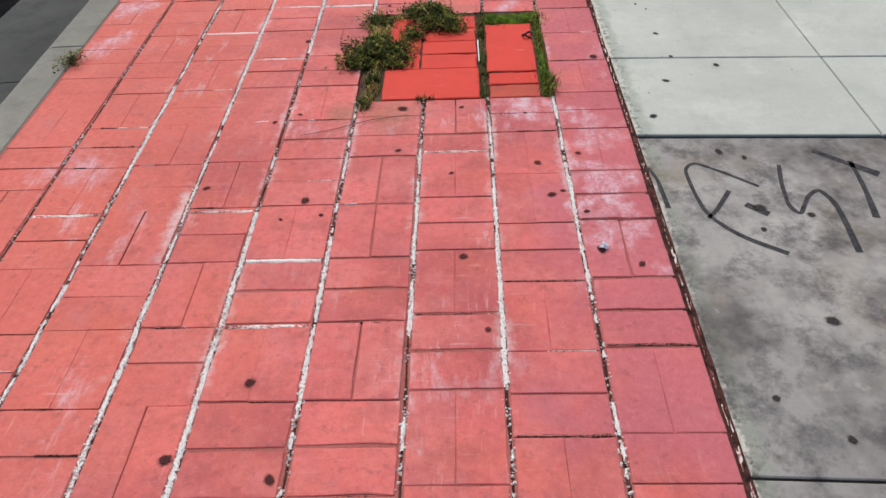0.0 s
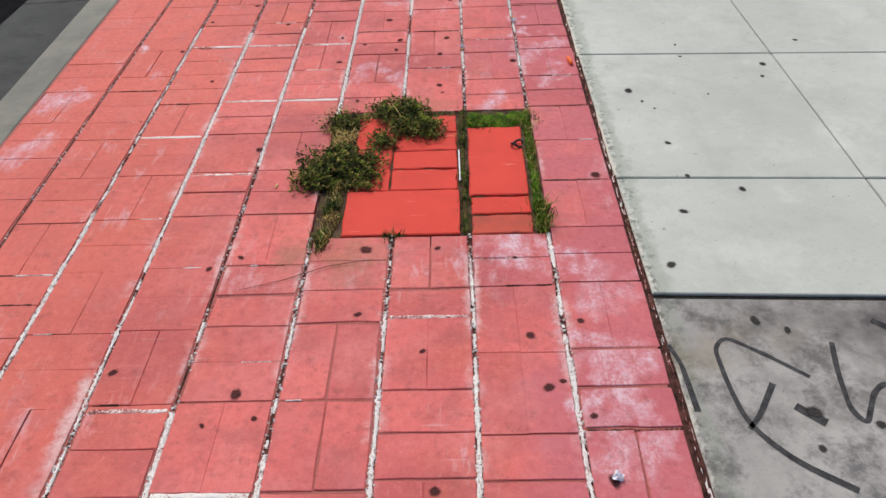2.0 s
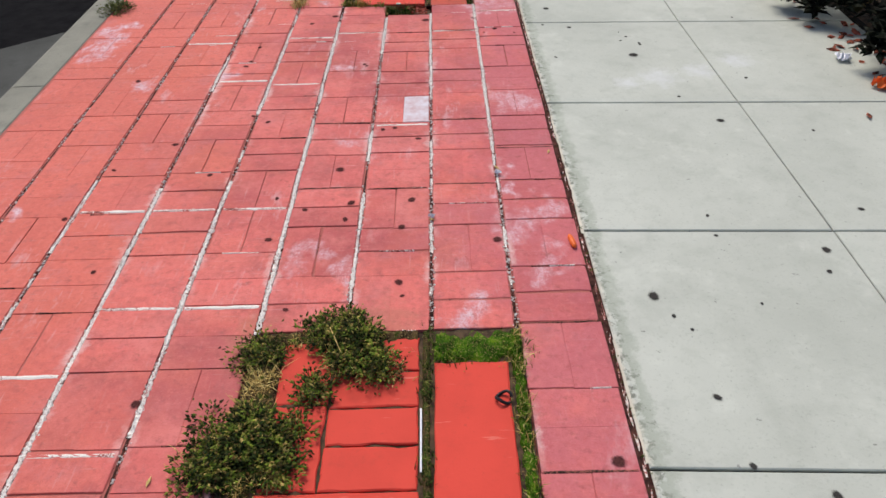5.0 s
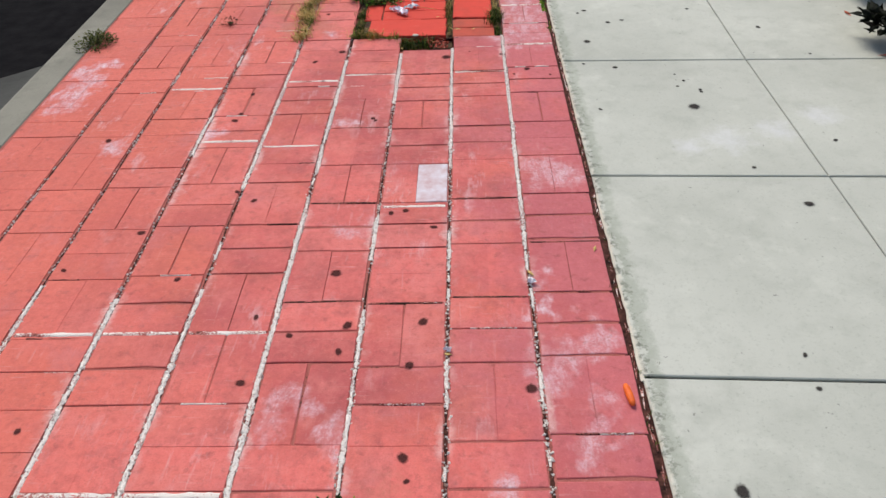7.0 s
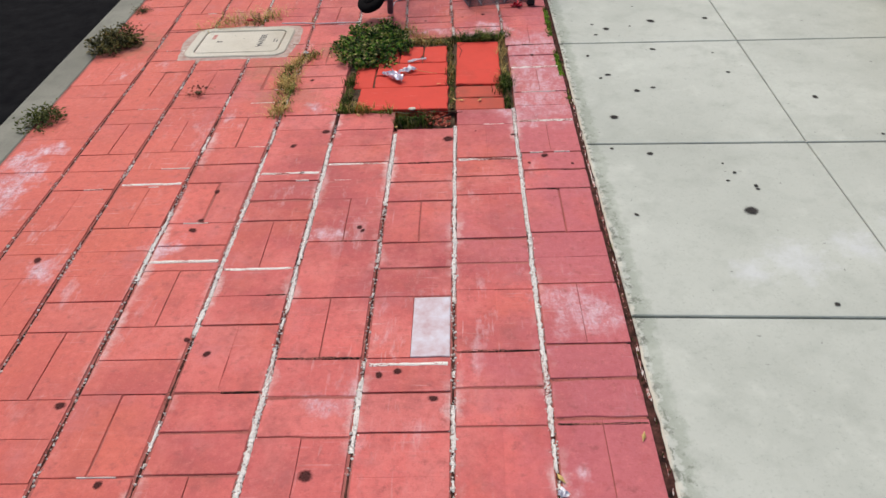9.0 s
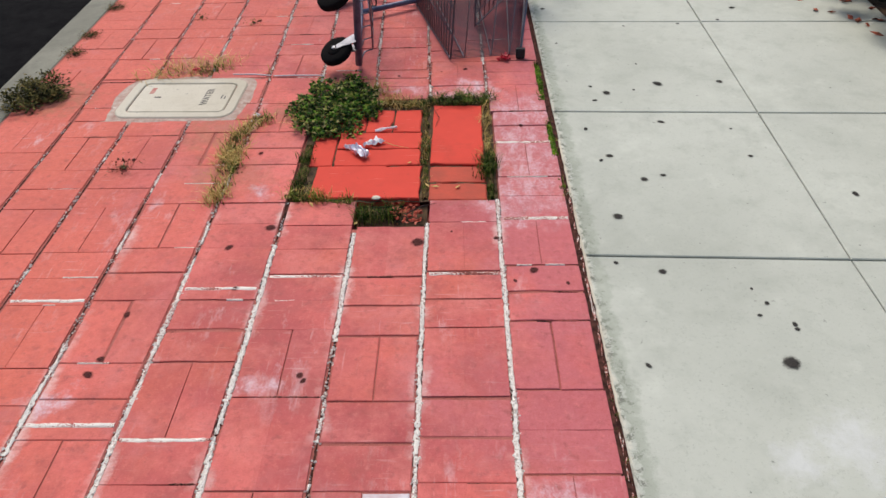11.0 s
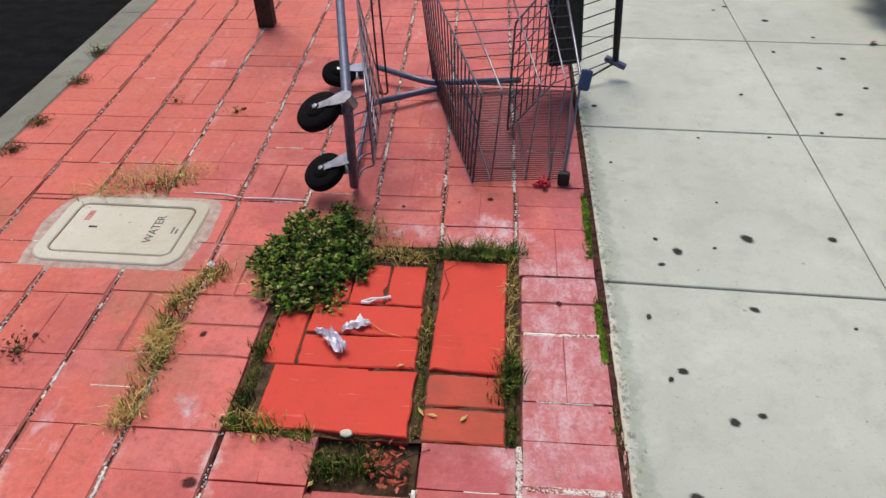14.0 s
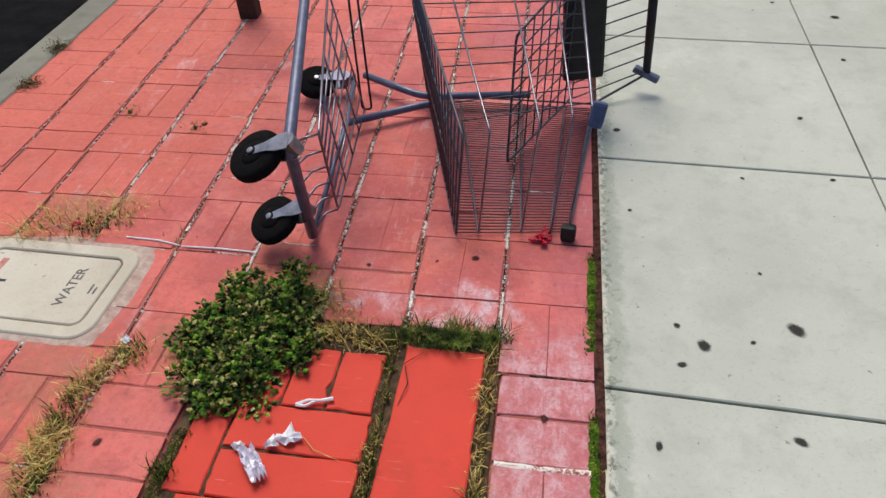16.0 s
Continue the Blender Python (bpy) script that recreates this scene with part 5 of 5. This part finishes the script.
# ---- litter ----
def crumpled(name, label, cat, x, y, w, l, mat, seed, z=0.002, lift=0.012, group=""):
    q = Build()
    n = 9
    for i in range(n):
        for j in range(n):
            u, v = i / (n - 1) - 0.5, j / (n - 1) - 0.5
            q.v.append((u * w + 0.12 * w * noise.noise((i * 1.7, j * 1.9, seed)), v * l + 0.12 * l * noise.noise((i * 1.3, j * 1.1, seed + 9)), lift * (0.5 + noise.noise((i * 0.9, j * 0.9, seed + 5)))))
    q.f = [(i * n + j, (i + 1) * n + j, (i + 1) * n + j + 1, i * n + j + 1) for i in range(n - 1) for j in range(n - 1)]
    ob = thing(name, label, cat, q, mat, (x, y, z), group)
    ob.rotation_euler = (0, 0, radians(37 * seed))
    return ob


wrap = crumpled("foil_wrapper", "crumpled purple and silver foil wrapper on red tiles", "litter", -0.102, 4.798, 0.030, 0.074, FOIL, 1, 0.004, 0.024)
wrap.rotation_euler = (0, 0, radians(40))


def torn(name, label, x, y, size, seed):
    """A torn paper scrap with ragged points and a raised, folded middle."""
    r = random.Random(seed)
    q = Build()
    n = 15
    ring = []
    for i in range(n):
        a = 2 * math.pi * i / n
        k = size * (0.8 + 0.45 * noise.noise((math.cos(a) * 1.1, math.sin(a) * 1.1, seed)) + r.uniform(-0.2, 0.2))
        k *= 1.9 if i == 4 else 1
        ring.append((k * math.cos(a) * 1.25, k * math.sin(a) * 0.8, r.uniform(0.001, 0.012)))
    inner = [(x0 * r.uniform(0.35, 0.7), y0 * r.uniform(0.35, 0.7), 0.003 + r.uniform(0, 0.014)) for x0, y0, z0 in ring]
    q.add(ring + inner + [(0, 0, 0.010)], [(i, (i + 1) % n, n + (i + 1) % n, n + i) for i in range(n)] + [(n + i, n + (i + 1) % n, 2 * n) for i in range(n)])
    return thing(name, label, "litter", q, PAPER, (x, y, 0.002))


torn("paper_scrap", "torn white paper scrap on red tiles", -0.053, 4.860, 0.024, 2)
torn("paper_scrap", "small torn white paper scrap on red tiles", -0.082, 4.845, 0.016, 8)
torn("paper_scrap", "small torn white paper scrap on red tiles", -0.142, 4.832, 0.014, 3)
q = Build()
q.tube([(0, 0, 0.003), (0.03, -0.028, 0.006), (0.083, -0.042, 0.003)], [0.0006, 0.0012, 0.0006], 5)
thing("straw_stalk", "thin dry stalk lying on red tiles", "stick", q, STRAW, (-0.030, 4.870, 0.0))
q = Build()
q.tube([(0, 0, 0.004), (0.012, 0.05, 0.010), (-0.004, 0.10, 0.008), (0.030, 0.135, 0.005)], [0.0008, 0.0012, 0.0010, 0.0006], 5)
thing("twig", "thin curved brown twig on a red tile", "stick", q, WOOD, (0.135, 4.96, 0.0))
crumpled("paper_scrap", "white paper scrap on bricks", "litter", -0.485, 5.055, 0.022, 0.016, PAPER, 4, 0.002, 0.006)
q = Build()
q.tube([(-0.034, -0.008, 0.004), (-0.012, 0.004, 0.006), (0.012, 0.006, 0.006), (0.036, 0.014, 0.005)], [0.004, 0.0028, 0.003, 0.0042], 6)
q.tube([(-0.034, -0.008, 0.004), (-0.016, -0.010, 0.005), (0.004, 0.004, 0.006)], [0.004, 0.0028, 0.002], 6)
thing("plastic_clip", "white plastic clip lying on red tiles", "litter", q, PAPER, (-0.030, 4.945, 0.0))
q = Build()
q.lathe(pose(0, 0, 0, 0, 0, 0), [(0.010, 0.0), (0.014, 0.004), (0.011, 0.009), (0.004, 0.011)], 12)
thing("pebble", "pale rounded pebble at the tile edge", "stone", q, COVER, (-0.028, 4.553, 0.004), smooth=True).scale = (1.0, 0.75, 0.55)
q = Build()
q.tube([(0.016 * math.cos(a), 0.014 * math.sin(a), 0.006 + 0.006 * math.sin(2 * a)) for a in [0.35 * k for k in range(17)]], 0.0035, 6)
thing("hair_tie", "black looped band lying on a red tile", "litter", q, BLACK, (0.272, 2.225, 0.002))
q = Build()
q.box(pose(0, 0, 0.002, 0, 0, 0.5), 0.004, 0.150, 0.004, 0.001)
thing("mortar_sliver", "thin white sliver of mortar along a red tile", "mortar", q, PAPER, (0.100, 2.130, 0.0))
q = Build()
q.tube([(0, 0, 0.050), (0.014, -0.034, 0.052), (0.032, -0.075, 0.046)], [0.0010, 0.0014, 0.0008], 5)
thing("straw_stalk", "pale bent stalk lying on the dark weed", "stick", q, STRAW, (-0.105, 2.400, 0.0))
q = Build()
q.tube([(0, 0, 0.003), (0.09, -0.004, 0.003), (0.15, -0.016, 0.003)], [0.0020, 0.0024, 0.0018], 6)
thing("stick", "bleached white stick on the bricks", "stick", q, PAPER, (-0.648, 5.376, 0.0))
q = Build()
q.tube([(0, 0, 0.003), (0.10, 0.002, 0.003), (0.19, -0.001, 0.003)], [0.0020, 0.0024, 0.0018], 6)
thing("stick", "bleached white stick on the bricks", "stick", q, PAPER, (-0.49, 5.357, 0.0))
q = Build()
q.tube([(0, 0, 0.003), (0.10, 0.03, 0.004), (0.20, 0.075, 0.004), (0.31, 0.10, 0.002)], [0.0005, 0.0009, 0.0010, 0.0005], 5)
thing("twig", "thin brown twig lying across the bricks", "stick", q, WOOD, (-0.43, 1.638, 0.0))
q = Build()
q.tube([(0, 0, 0.0), (0.03, 0.015, 0.012), (0.06, 0.035, 0.016), (0.10, 0.06, 0.008)], [0.001, 0.0016, 0.0014, 0.0008], 5)
thing("twig", "thin brown twig over the missing brick", "stick", q, WOOD, (0.045, 4.47, -0.006))
q = Build()
q.lathe(pose(0, 0, 0.006, 90, 0, 8), [(0.004, -0.028), (0.007, -0.02), (0.008, 0.0), (0.007, 0.018), (0.003, 0.026)], 10)
thing("orange_wrapper", "small orange plastic wrapper at the concrete edge", "litter", q, ORANGE, (0.497, 2.74, 0.002), smooth=True)
r = random.Random(77)
for x, y in [(-0.415, 2.035), (0.155, 4.61), (0.20, 4.60), (0.11, 4.63), (-0.08, 4.43), (-0.22, 4.54), (0.05, 4.738), (-0.33, 5.01), (-0.62, 5.04), (0.50, 3.22), (0.115, 2.86), (0.318, 3.13)]:
    q = Build()
    leaf(q, Vector((0, 0, 0.002)), Vector((1, 0, 0.05)), Vector((0, 0.2, 1)), r.uniform(0.018, 0.030), r.uniform(0.007, 0.011))
    thing("chip", "pale dry chip of leaf lying on the paving", "litter", q, STRAW, (x, y, 0.002), "pale chips").rotation_euler = (0, 0, r.uniform(0, 6.28))

torn("paper_scrap", "tiny white paper scrap stuck on the bricks", 0.372, 1.140, 0.012, 21)
torn("paper_scrap", "small white paper scrap in a brick joint", 0.326, 3.085, 0.011, 22)
torn("paper_scrap", "small white paper scrap in a brick joint", 0.122, 2.87, 0.009, 23)

# ---- leaf litter and shrub along the far edge of the concrete ----
soil("edge_soil", 1.95, 3.4, -0.9, 12.0, -0.006, 4.0, "dark soil bed beyond the concrete")
r = random.Random(81)
for i in range(90):
    yy = r.choice((r.gauss(3.95, 0.35), r.gauss(6.2, 0.4)))
    xx = 1.94 - abs(r.gauss(0, 0.11)) + (0.05 if yy > 5 else -0.02)
    q = Build()
    leaf(q, Vector((0, 0, 0.003)), Vector((1, r.uniform(-0.4, 0.4), r.uniform(0.0, 0.35))), Vector((r.gauss(0, 0.5), r.gauss(0, 0.5), 1)), r.uniform(0.03, 0.06), r.uniform(0.018, 0.03))
    thing("dead_leaf", "dry brown leaf on the concrete", "leaf", q, DEAD, (xx, yy, 0.005), "dead leaves by the shrub").rotation_euler = (0, 0, r.uniform(0, 6.28))
DARKLEAF = _leafy("shrub_leaves", (0.006, 0.010, 0.006), (0.012, 0.018, 0.008), (0.018, 0.014, 0.010))
for i, (yy, ry) in enumerate([(3.75, 0.30), (4.35, 0.36), (5.0, 0.34), (5.75, 0.35), (6.35, 0.34), (6.95, 0.3)]):
    weed("shrub", "dark low shrub beyond the concrete edge", (2.02 + 0.06 * (i > 1), yy, 0.0), 0.30, ry, 0.34, 2200, 90 + i, 0.055, DARKLEAF)
crumpled("red_wrapper", "crumpled orange-red wrapper among dead leaves", "litter", 1.757, 3.60, 0.075, 0.06, ORANGE, 6, 0.006, 0.035)
crumpled("paper_scrap", "crumpled white paper on the concrete", "litter", 1.72, 3.835, 0.055, 0.05, PAPER, 7, 0.006, 0.03)

# ---- wooden post ----
post = thing("post", "dark square wooden post standing on the bricks", "post", at=(-0.790, 6.68, 0.0))
q = Build()
q.box(pose(0, 0, 0.6, 0, 0, 4), 0.070, 0.070, 1.2, 0.006)
part("shaft", q, WOOD, post)
q = Build()
q.box(pose(0, 0, 1.205, 0, 0, 4), 0.078, 0.078, 0.012, 0.004)
part("cap", q, WOOD, post)

# ---- shopping cart lying on its side ----
cart = thing("shopping_cart", "wire shopping cart tipped over on its side", "shopping cart")


def mixp(a, c, t):
    return Vector(a) * (1 - t) + Vector(c) * t


FG, RG, FT, RT = (0.184, 5.462, 0.012), (0.456, 5.492, 0.016), (0.207, 5.455, 0.305), (0.488, 5.60, 0.285)
FGb, RGb, FTb, RTb = (0.005, 6.12, 0.012), (0.520, 6.10, 0.016), (-0.045, 6.15, 0.475), (0.430, 6.13, 0.490)
def wire(parent, pts, r, mat=WIRE, sides=6):
    q = Build()
    q.tube(pts, r, sides)
    return part("wire", q, mat, parent, smooth=True)


def panel(name, label, rail, r, mat=WIRE):
    """A wire panel: its border rail, which carries the single wires."""
    q = Build()
    q.tube(rail, r, 7)
    return part(name, q, mat, cart, label, True)


for t in (0.2, 0.58, 0.84, 1.0):
    g0, g1, t0, t1 = mixp(FG, RG, t), mixp(FGb, RGb, t), mixp(FT, RT, t), mixp(FTb, RTb, t)
    wire(cart, rounded([g1, g0, t0, t1], 0.012, 4), 0.0026 if t < 1 else 0.0042, CHROME)
base_grid = panel("basket_floor", "dark wire grid of the basket floor", rounded([FGb, FG, FT, FTb], 0.012, 4), 0.0034)
for i in range(20):
    wire(base_grid, [mixp(FG, FGb, i / 19), mixp(FT, FTb, i / 19)], 0.0026)
for s in (0.33, 0.67):
    wire(base_grid, [mixp(FG, FT, s), mixp(FGb, FTb, s)], 0.003)
side_grid = panel("upper_side", "wire grid of the side facing up", [mixp(FTb, RTb, 0.0), RTb], 0.003)
for i in range(12):
    u = 0.06 + 0.88 * i / 11
    wire(side_grid, [mixp(FT, FTb, u), mixp(RT, RTb, u)], 0.0017, WIRE, 5)
side_grid = panel("lower_side", "close wire grid of the side on the ground", [FGb, RGb], 0.003)
for i in range(54):
    u = 0.02 + 0.95 * i / 53
    wire(side_grid, [mixp(FG, FGb, u) + Vector((0, 0, -0.004)), mixp(RG, RGb, u) + Vector((0, 0, -0.006))], 0.0016, WIRE, 5)
HG, HT = Vector((0.680, 6.21, 0.065)), Vector((0.650, 6.24, 0.52))
rear = panel("rear_panel", "wire panel below the handle", rounded([HG, RGb, RTb, HT], 0.01, 3), 0.004)
for i in range(10):
    u = 0.03 + 0.94 * i / 9
    wire(rear, [mixp(mixp(RGb, (0.40, 6.1, 0.02), 0.5), mixp(RTb, (0.38, 6.1, 0.49), 0.5), u), mixp(HG, HT, u)], 0.0024, WIRE, 5)
g00, g01, g10, g11 = (0.285, 5.775, 0.015), (0.295, 5.83, 0.36), (0.455, 6.08, 0.05), (0.46, 6.08, 0.46)
gate = panel("folding_gate", "dark wire gate folded into the basket", rounded([g10, g00, g01, g11], 0.02), 0.0036)
for i in range(9):
    wire(gate, [mixp(g00, g10, i / 8), mixp(g01, g11, i / 8)], 0.0022, WIRE, 5)
for i in range(8):
    wire(gate, [mixp(g00, g01, i / 7), mixp(g10, g11, i / 7)], 0.0022, WIRE, 5)
q = Build()
q.box(pose(0.470, 6.075, 0.275, 0, -4, 12), 0.120, 0.030, 0.32, 0.012)
part("child_seat_panel", q, BLACK, cart, "black plastic seat panel")
q = Build()
q.tube([HG, mixp(HG, HT, 0.3), HT], [0.012, 0.014, 0.014], 10)
part("handle", q, BLACK, cart, "black plastic push handle", True)
q = Build()
q.box(look(tuple(HG), (0.74, 6.19, 0.045)), 0.026, 0.020, 0.085, 0.006)
part("handle_clip", q, TUBE, cart, "grey plastic handle end")
q = Build()
q.box(pose(RT[0] + 0.010, RT[1] - 0.006, RT[2] + 0.004, -22, 8, -8), 0.034, 0.034, 0.060, 0.009)
part("corner_bumper", q, BLUE, cart, "blue plastic corner bumper")
q = Build()
q.box(pose(RG[0], RG[1] - 0.004, 0.021, -10, 0, -8), 0.036, 0.030, 0.040, 0.008)
part("corner_bumper", q, BLACK, cart, "black plastic corner bumper")

# lower frame, tray and legs
T0, T1, T2, T3 = (-0.168, 5.418, 0.018), (-0.136, 5.322, 0.345), (-0.262, 5.895, 0.412), (-0.345, 6.20, 0.455)
L1, L2 = (-0.205, 5.92, 0.030), (-0.240, 6.16, 0.050)
q = Build()
q.tube(rounded([T0, T1, T2, T3], 0.055, 7), 0.0135, 12)
part("frame_tube", q, TUBE, cart, smooth=True)
q = Build()
q.tube([T0, L1, L2], 0.0065, 10)
part("frame_tube", q, TUBE, cart, smooth=True)
A0, A1, B0, B1 = Vector((-0.118, 5.49, 0.045)), Vector((-0.165, 5.98, 0.035)), Vector((-0.105, 5.42, 0.315)), Vector((-0.225, 5.98, 0.40))
tray = panel("bottom_tray", "wire tray under the basket", rounded([A1, A0, B0, B1], 0.015, 3), 0.0032, CHROME)
for i in range(1, 8):
    wire(tray, [mixp(A0, B0, i / 8), mixp(A1, B1, i / 8)], 0.0026, CHROME)
for i in range(1, 5):
    wire(tray, [mixp(A0, A1, i / 4), mixp(B0, B1, i / 4)], 0.0026, CHROME)
for i in range(6):
    s = mixp(A0, B0, i / 5)
    wire(tray, rounded([s, s + Vector((-0.030, -0.02, 0.0)), mixp(T0, T1, i / 5)], 0.01, 3), 0.0026, CHROME)
loop = Build()
loop.tube(rounded([(-0.195, 6.06, 0.47), (-0.180, 6.005, 0.02), (-0.150, 6.005, 0.02), (-0.170, 6.06, 0.47)], 0.014, 5), 0.0036, 7)
part("tray_stop", loop, BLACK, cart, "black wire loop at the tray end", True)
for pts in ([(-0.200, 5.90, 0.035), (0.01, 6.02, 0.035), (0.05, 6.035, 0.035)], [(-0.205, 6.16, 0.050), (0.0, 6.06, 0.040), (0.33, 6.10, 0.040)]):
    q = Build()
    q.tube(rounded(pts, 0.05, 4), 0.0115, 10)
    part("leg", q, TUBE, cart, smooth=True)


def caster(hub, stem, turn):
    """A fork with a solid rubber wheel."""
    hub, stem = Vector(hub), Vector(stem)
    d = (stem - hub).normalized()
    ax = Vector((0.10, -0.26, 0.96)).normalized() if turn == 0 else Vector((0.1, -0.30, 0.95)).normalized()
    ax = (ax - d * ax.dot(d)).normalized()
    m = Matrix.Translation(hub - ax * 0.020 + Vector((-0.004, 0, 0.012))) @ Matrix((d, ax.cross(d), ax)).transposed().to_4x4()
    q = Build()
    q.lathe(m, [(0.030, -0.015), (0.056, -0.015), (0.0615, -0.010), (0.063, -0.004), (0.063, 0.004), (0.0615, 0.010), (0.056, 0.015), (0.030, 0.015)], 36)
    wheel = part("wheel", q, RUBBER, cart, "black solid rubber wheel", True)
    q = Build()
    q.lathe(m, [(0.006, -0.021), (0.026, -0.019), (0.030, -0.0145), (0.030, 0.0145), (0.026, 0.019), (0.006, 0.021)], 20)
    part("hub", q, RUBBER, wheel, smooth=True)
    fork = Build()
    for s in (-1, 1):
        pts = [(-0.010, -0.007), (0.008, -0.010), (0.035, -0.012), (0.062, -0.021), (0.090, -0.024), (0.094, 0.0), (0.090, 0.020), (0.066, 0.020), (0.035, 0.012), (0.008, 0.010), (-0.010, 0.006)]
        top = [m @ Vector((x, y, s * 0.0205)) for x, y in pts]
        low = [m @ Vector((x, y, s * 0.0180)) for x, y in pts]
        n = len(pts)
        fork.add(top + low, [tuple(range(n)), tuple(range(2 * n - 1, n - 1, -1))] + [(k, n + k, n + (k + 1) % n, (k + 1) % n) for k in range(n)])
    fork.tube([m @ Vector((0.088, 0, -0.0195)), m @ Vector((0.088, 0, 0.0195))], 0.018, 10)
    fork.tube([m @ Vector((0.088, 0, 0)), stem], 0.009, 8)
    f = part("fork", fork, TUBE if turn else STEEL, cart, "painted caster fork" if turn else "zinc-plated caster fork")
    q = Build()
    q.lathe(m, [(0.003, -0.0255), (0.0075, -0.025), (0.008, -0.020), (0.008, 0.020), (0.0075, 0.025), (0.003, 0.0255)], 8)
    part("axle_bolt", q, STEEL, f)


caster((-0.246, 5.382, 0.088), (-0.158, 5.392, 0.126), 0)
caster((-0.220, 5.328, 0.314), (-0.140, 5.332, 0.345), 0)
caster((-0.338, 6.09, 0.060), (-0.235, 6.13, 0.058), 1)
caster((-0.440, 6.18, 0.42), (-0.338, 6.18, 0.448), 1)
q = Build()
r = random.Random(91)
for i in range(26):
    leaf(q, Vector((r.gauss(0, 0.009), r.gauss(0, 0.007), 0.003)), Vector((r.gauss(0, 1), r.gauss(0, 1), r.uniform(0.0, 0.9))), Vector((r.gauss(0, 0.6), r.gauss(0, 0.6), 1)), r.uniform(0.014, 0.024), r.uniform(0.012, 0.020))
thing("red_flower", "crushed red flower on the bricks by the cart", "flower", q, RED, (0.392, 5.478, 0.002))

# ---- the nearest bricks, each on its own ----
WHITE = _plain("scuffed_white_paint", (0.62, 0.60, 0.66), (0.50, 0.34, 0.36), 26, 0.8)
white_brick = brick_mesh(0.09, 0.19, 5).copy()
white_brick.materials.clear()
white_brick.materials.append(WHITE)
for u0, u1, w0, w1, z, sealed in near:
    ob = part("brick", brick_mesh(u1 - u0, w1 - w0, rnd.randrange(3) + (6 if sealed else 0)), None, bricks)
    ob.location = ((u0 + u1) / 2, (w0 + w1) / 2, z)
    ob.scale = ((u1 - u0) / round(u1 - u0, 2), (w1 - w0) / round(w1 - w0, 2), 1)
    if abs((u0 + u1) / 2 - 0.072) < 0.02 and abs((w0 + w1) / 2 - 3.52) < 0.04:
        ob.data = white_brick
    k = 0.12 if sealed else 1
    ob.rotation_euler = (k * rnd.uniform(-0.004, 0.004), k * rnd.uniform(-0.006, 0.006), k * rnd.uniform(-0.006, 0.006))
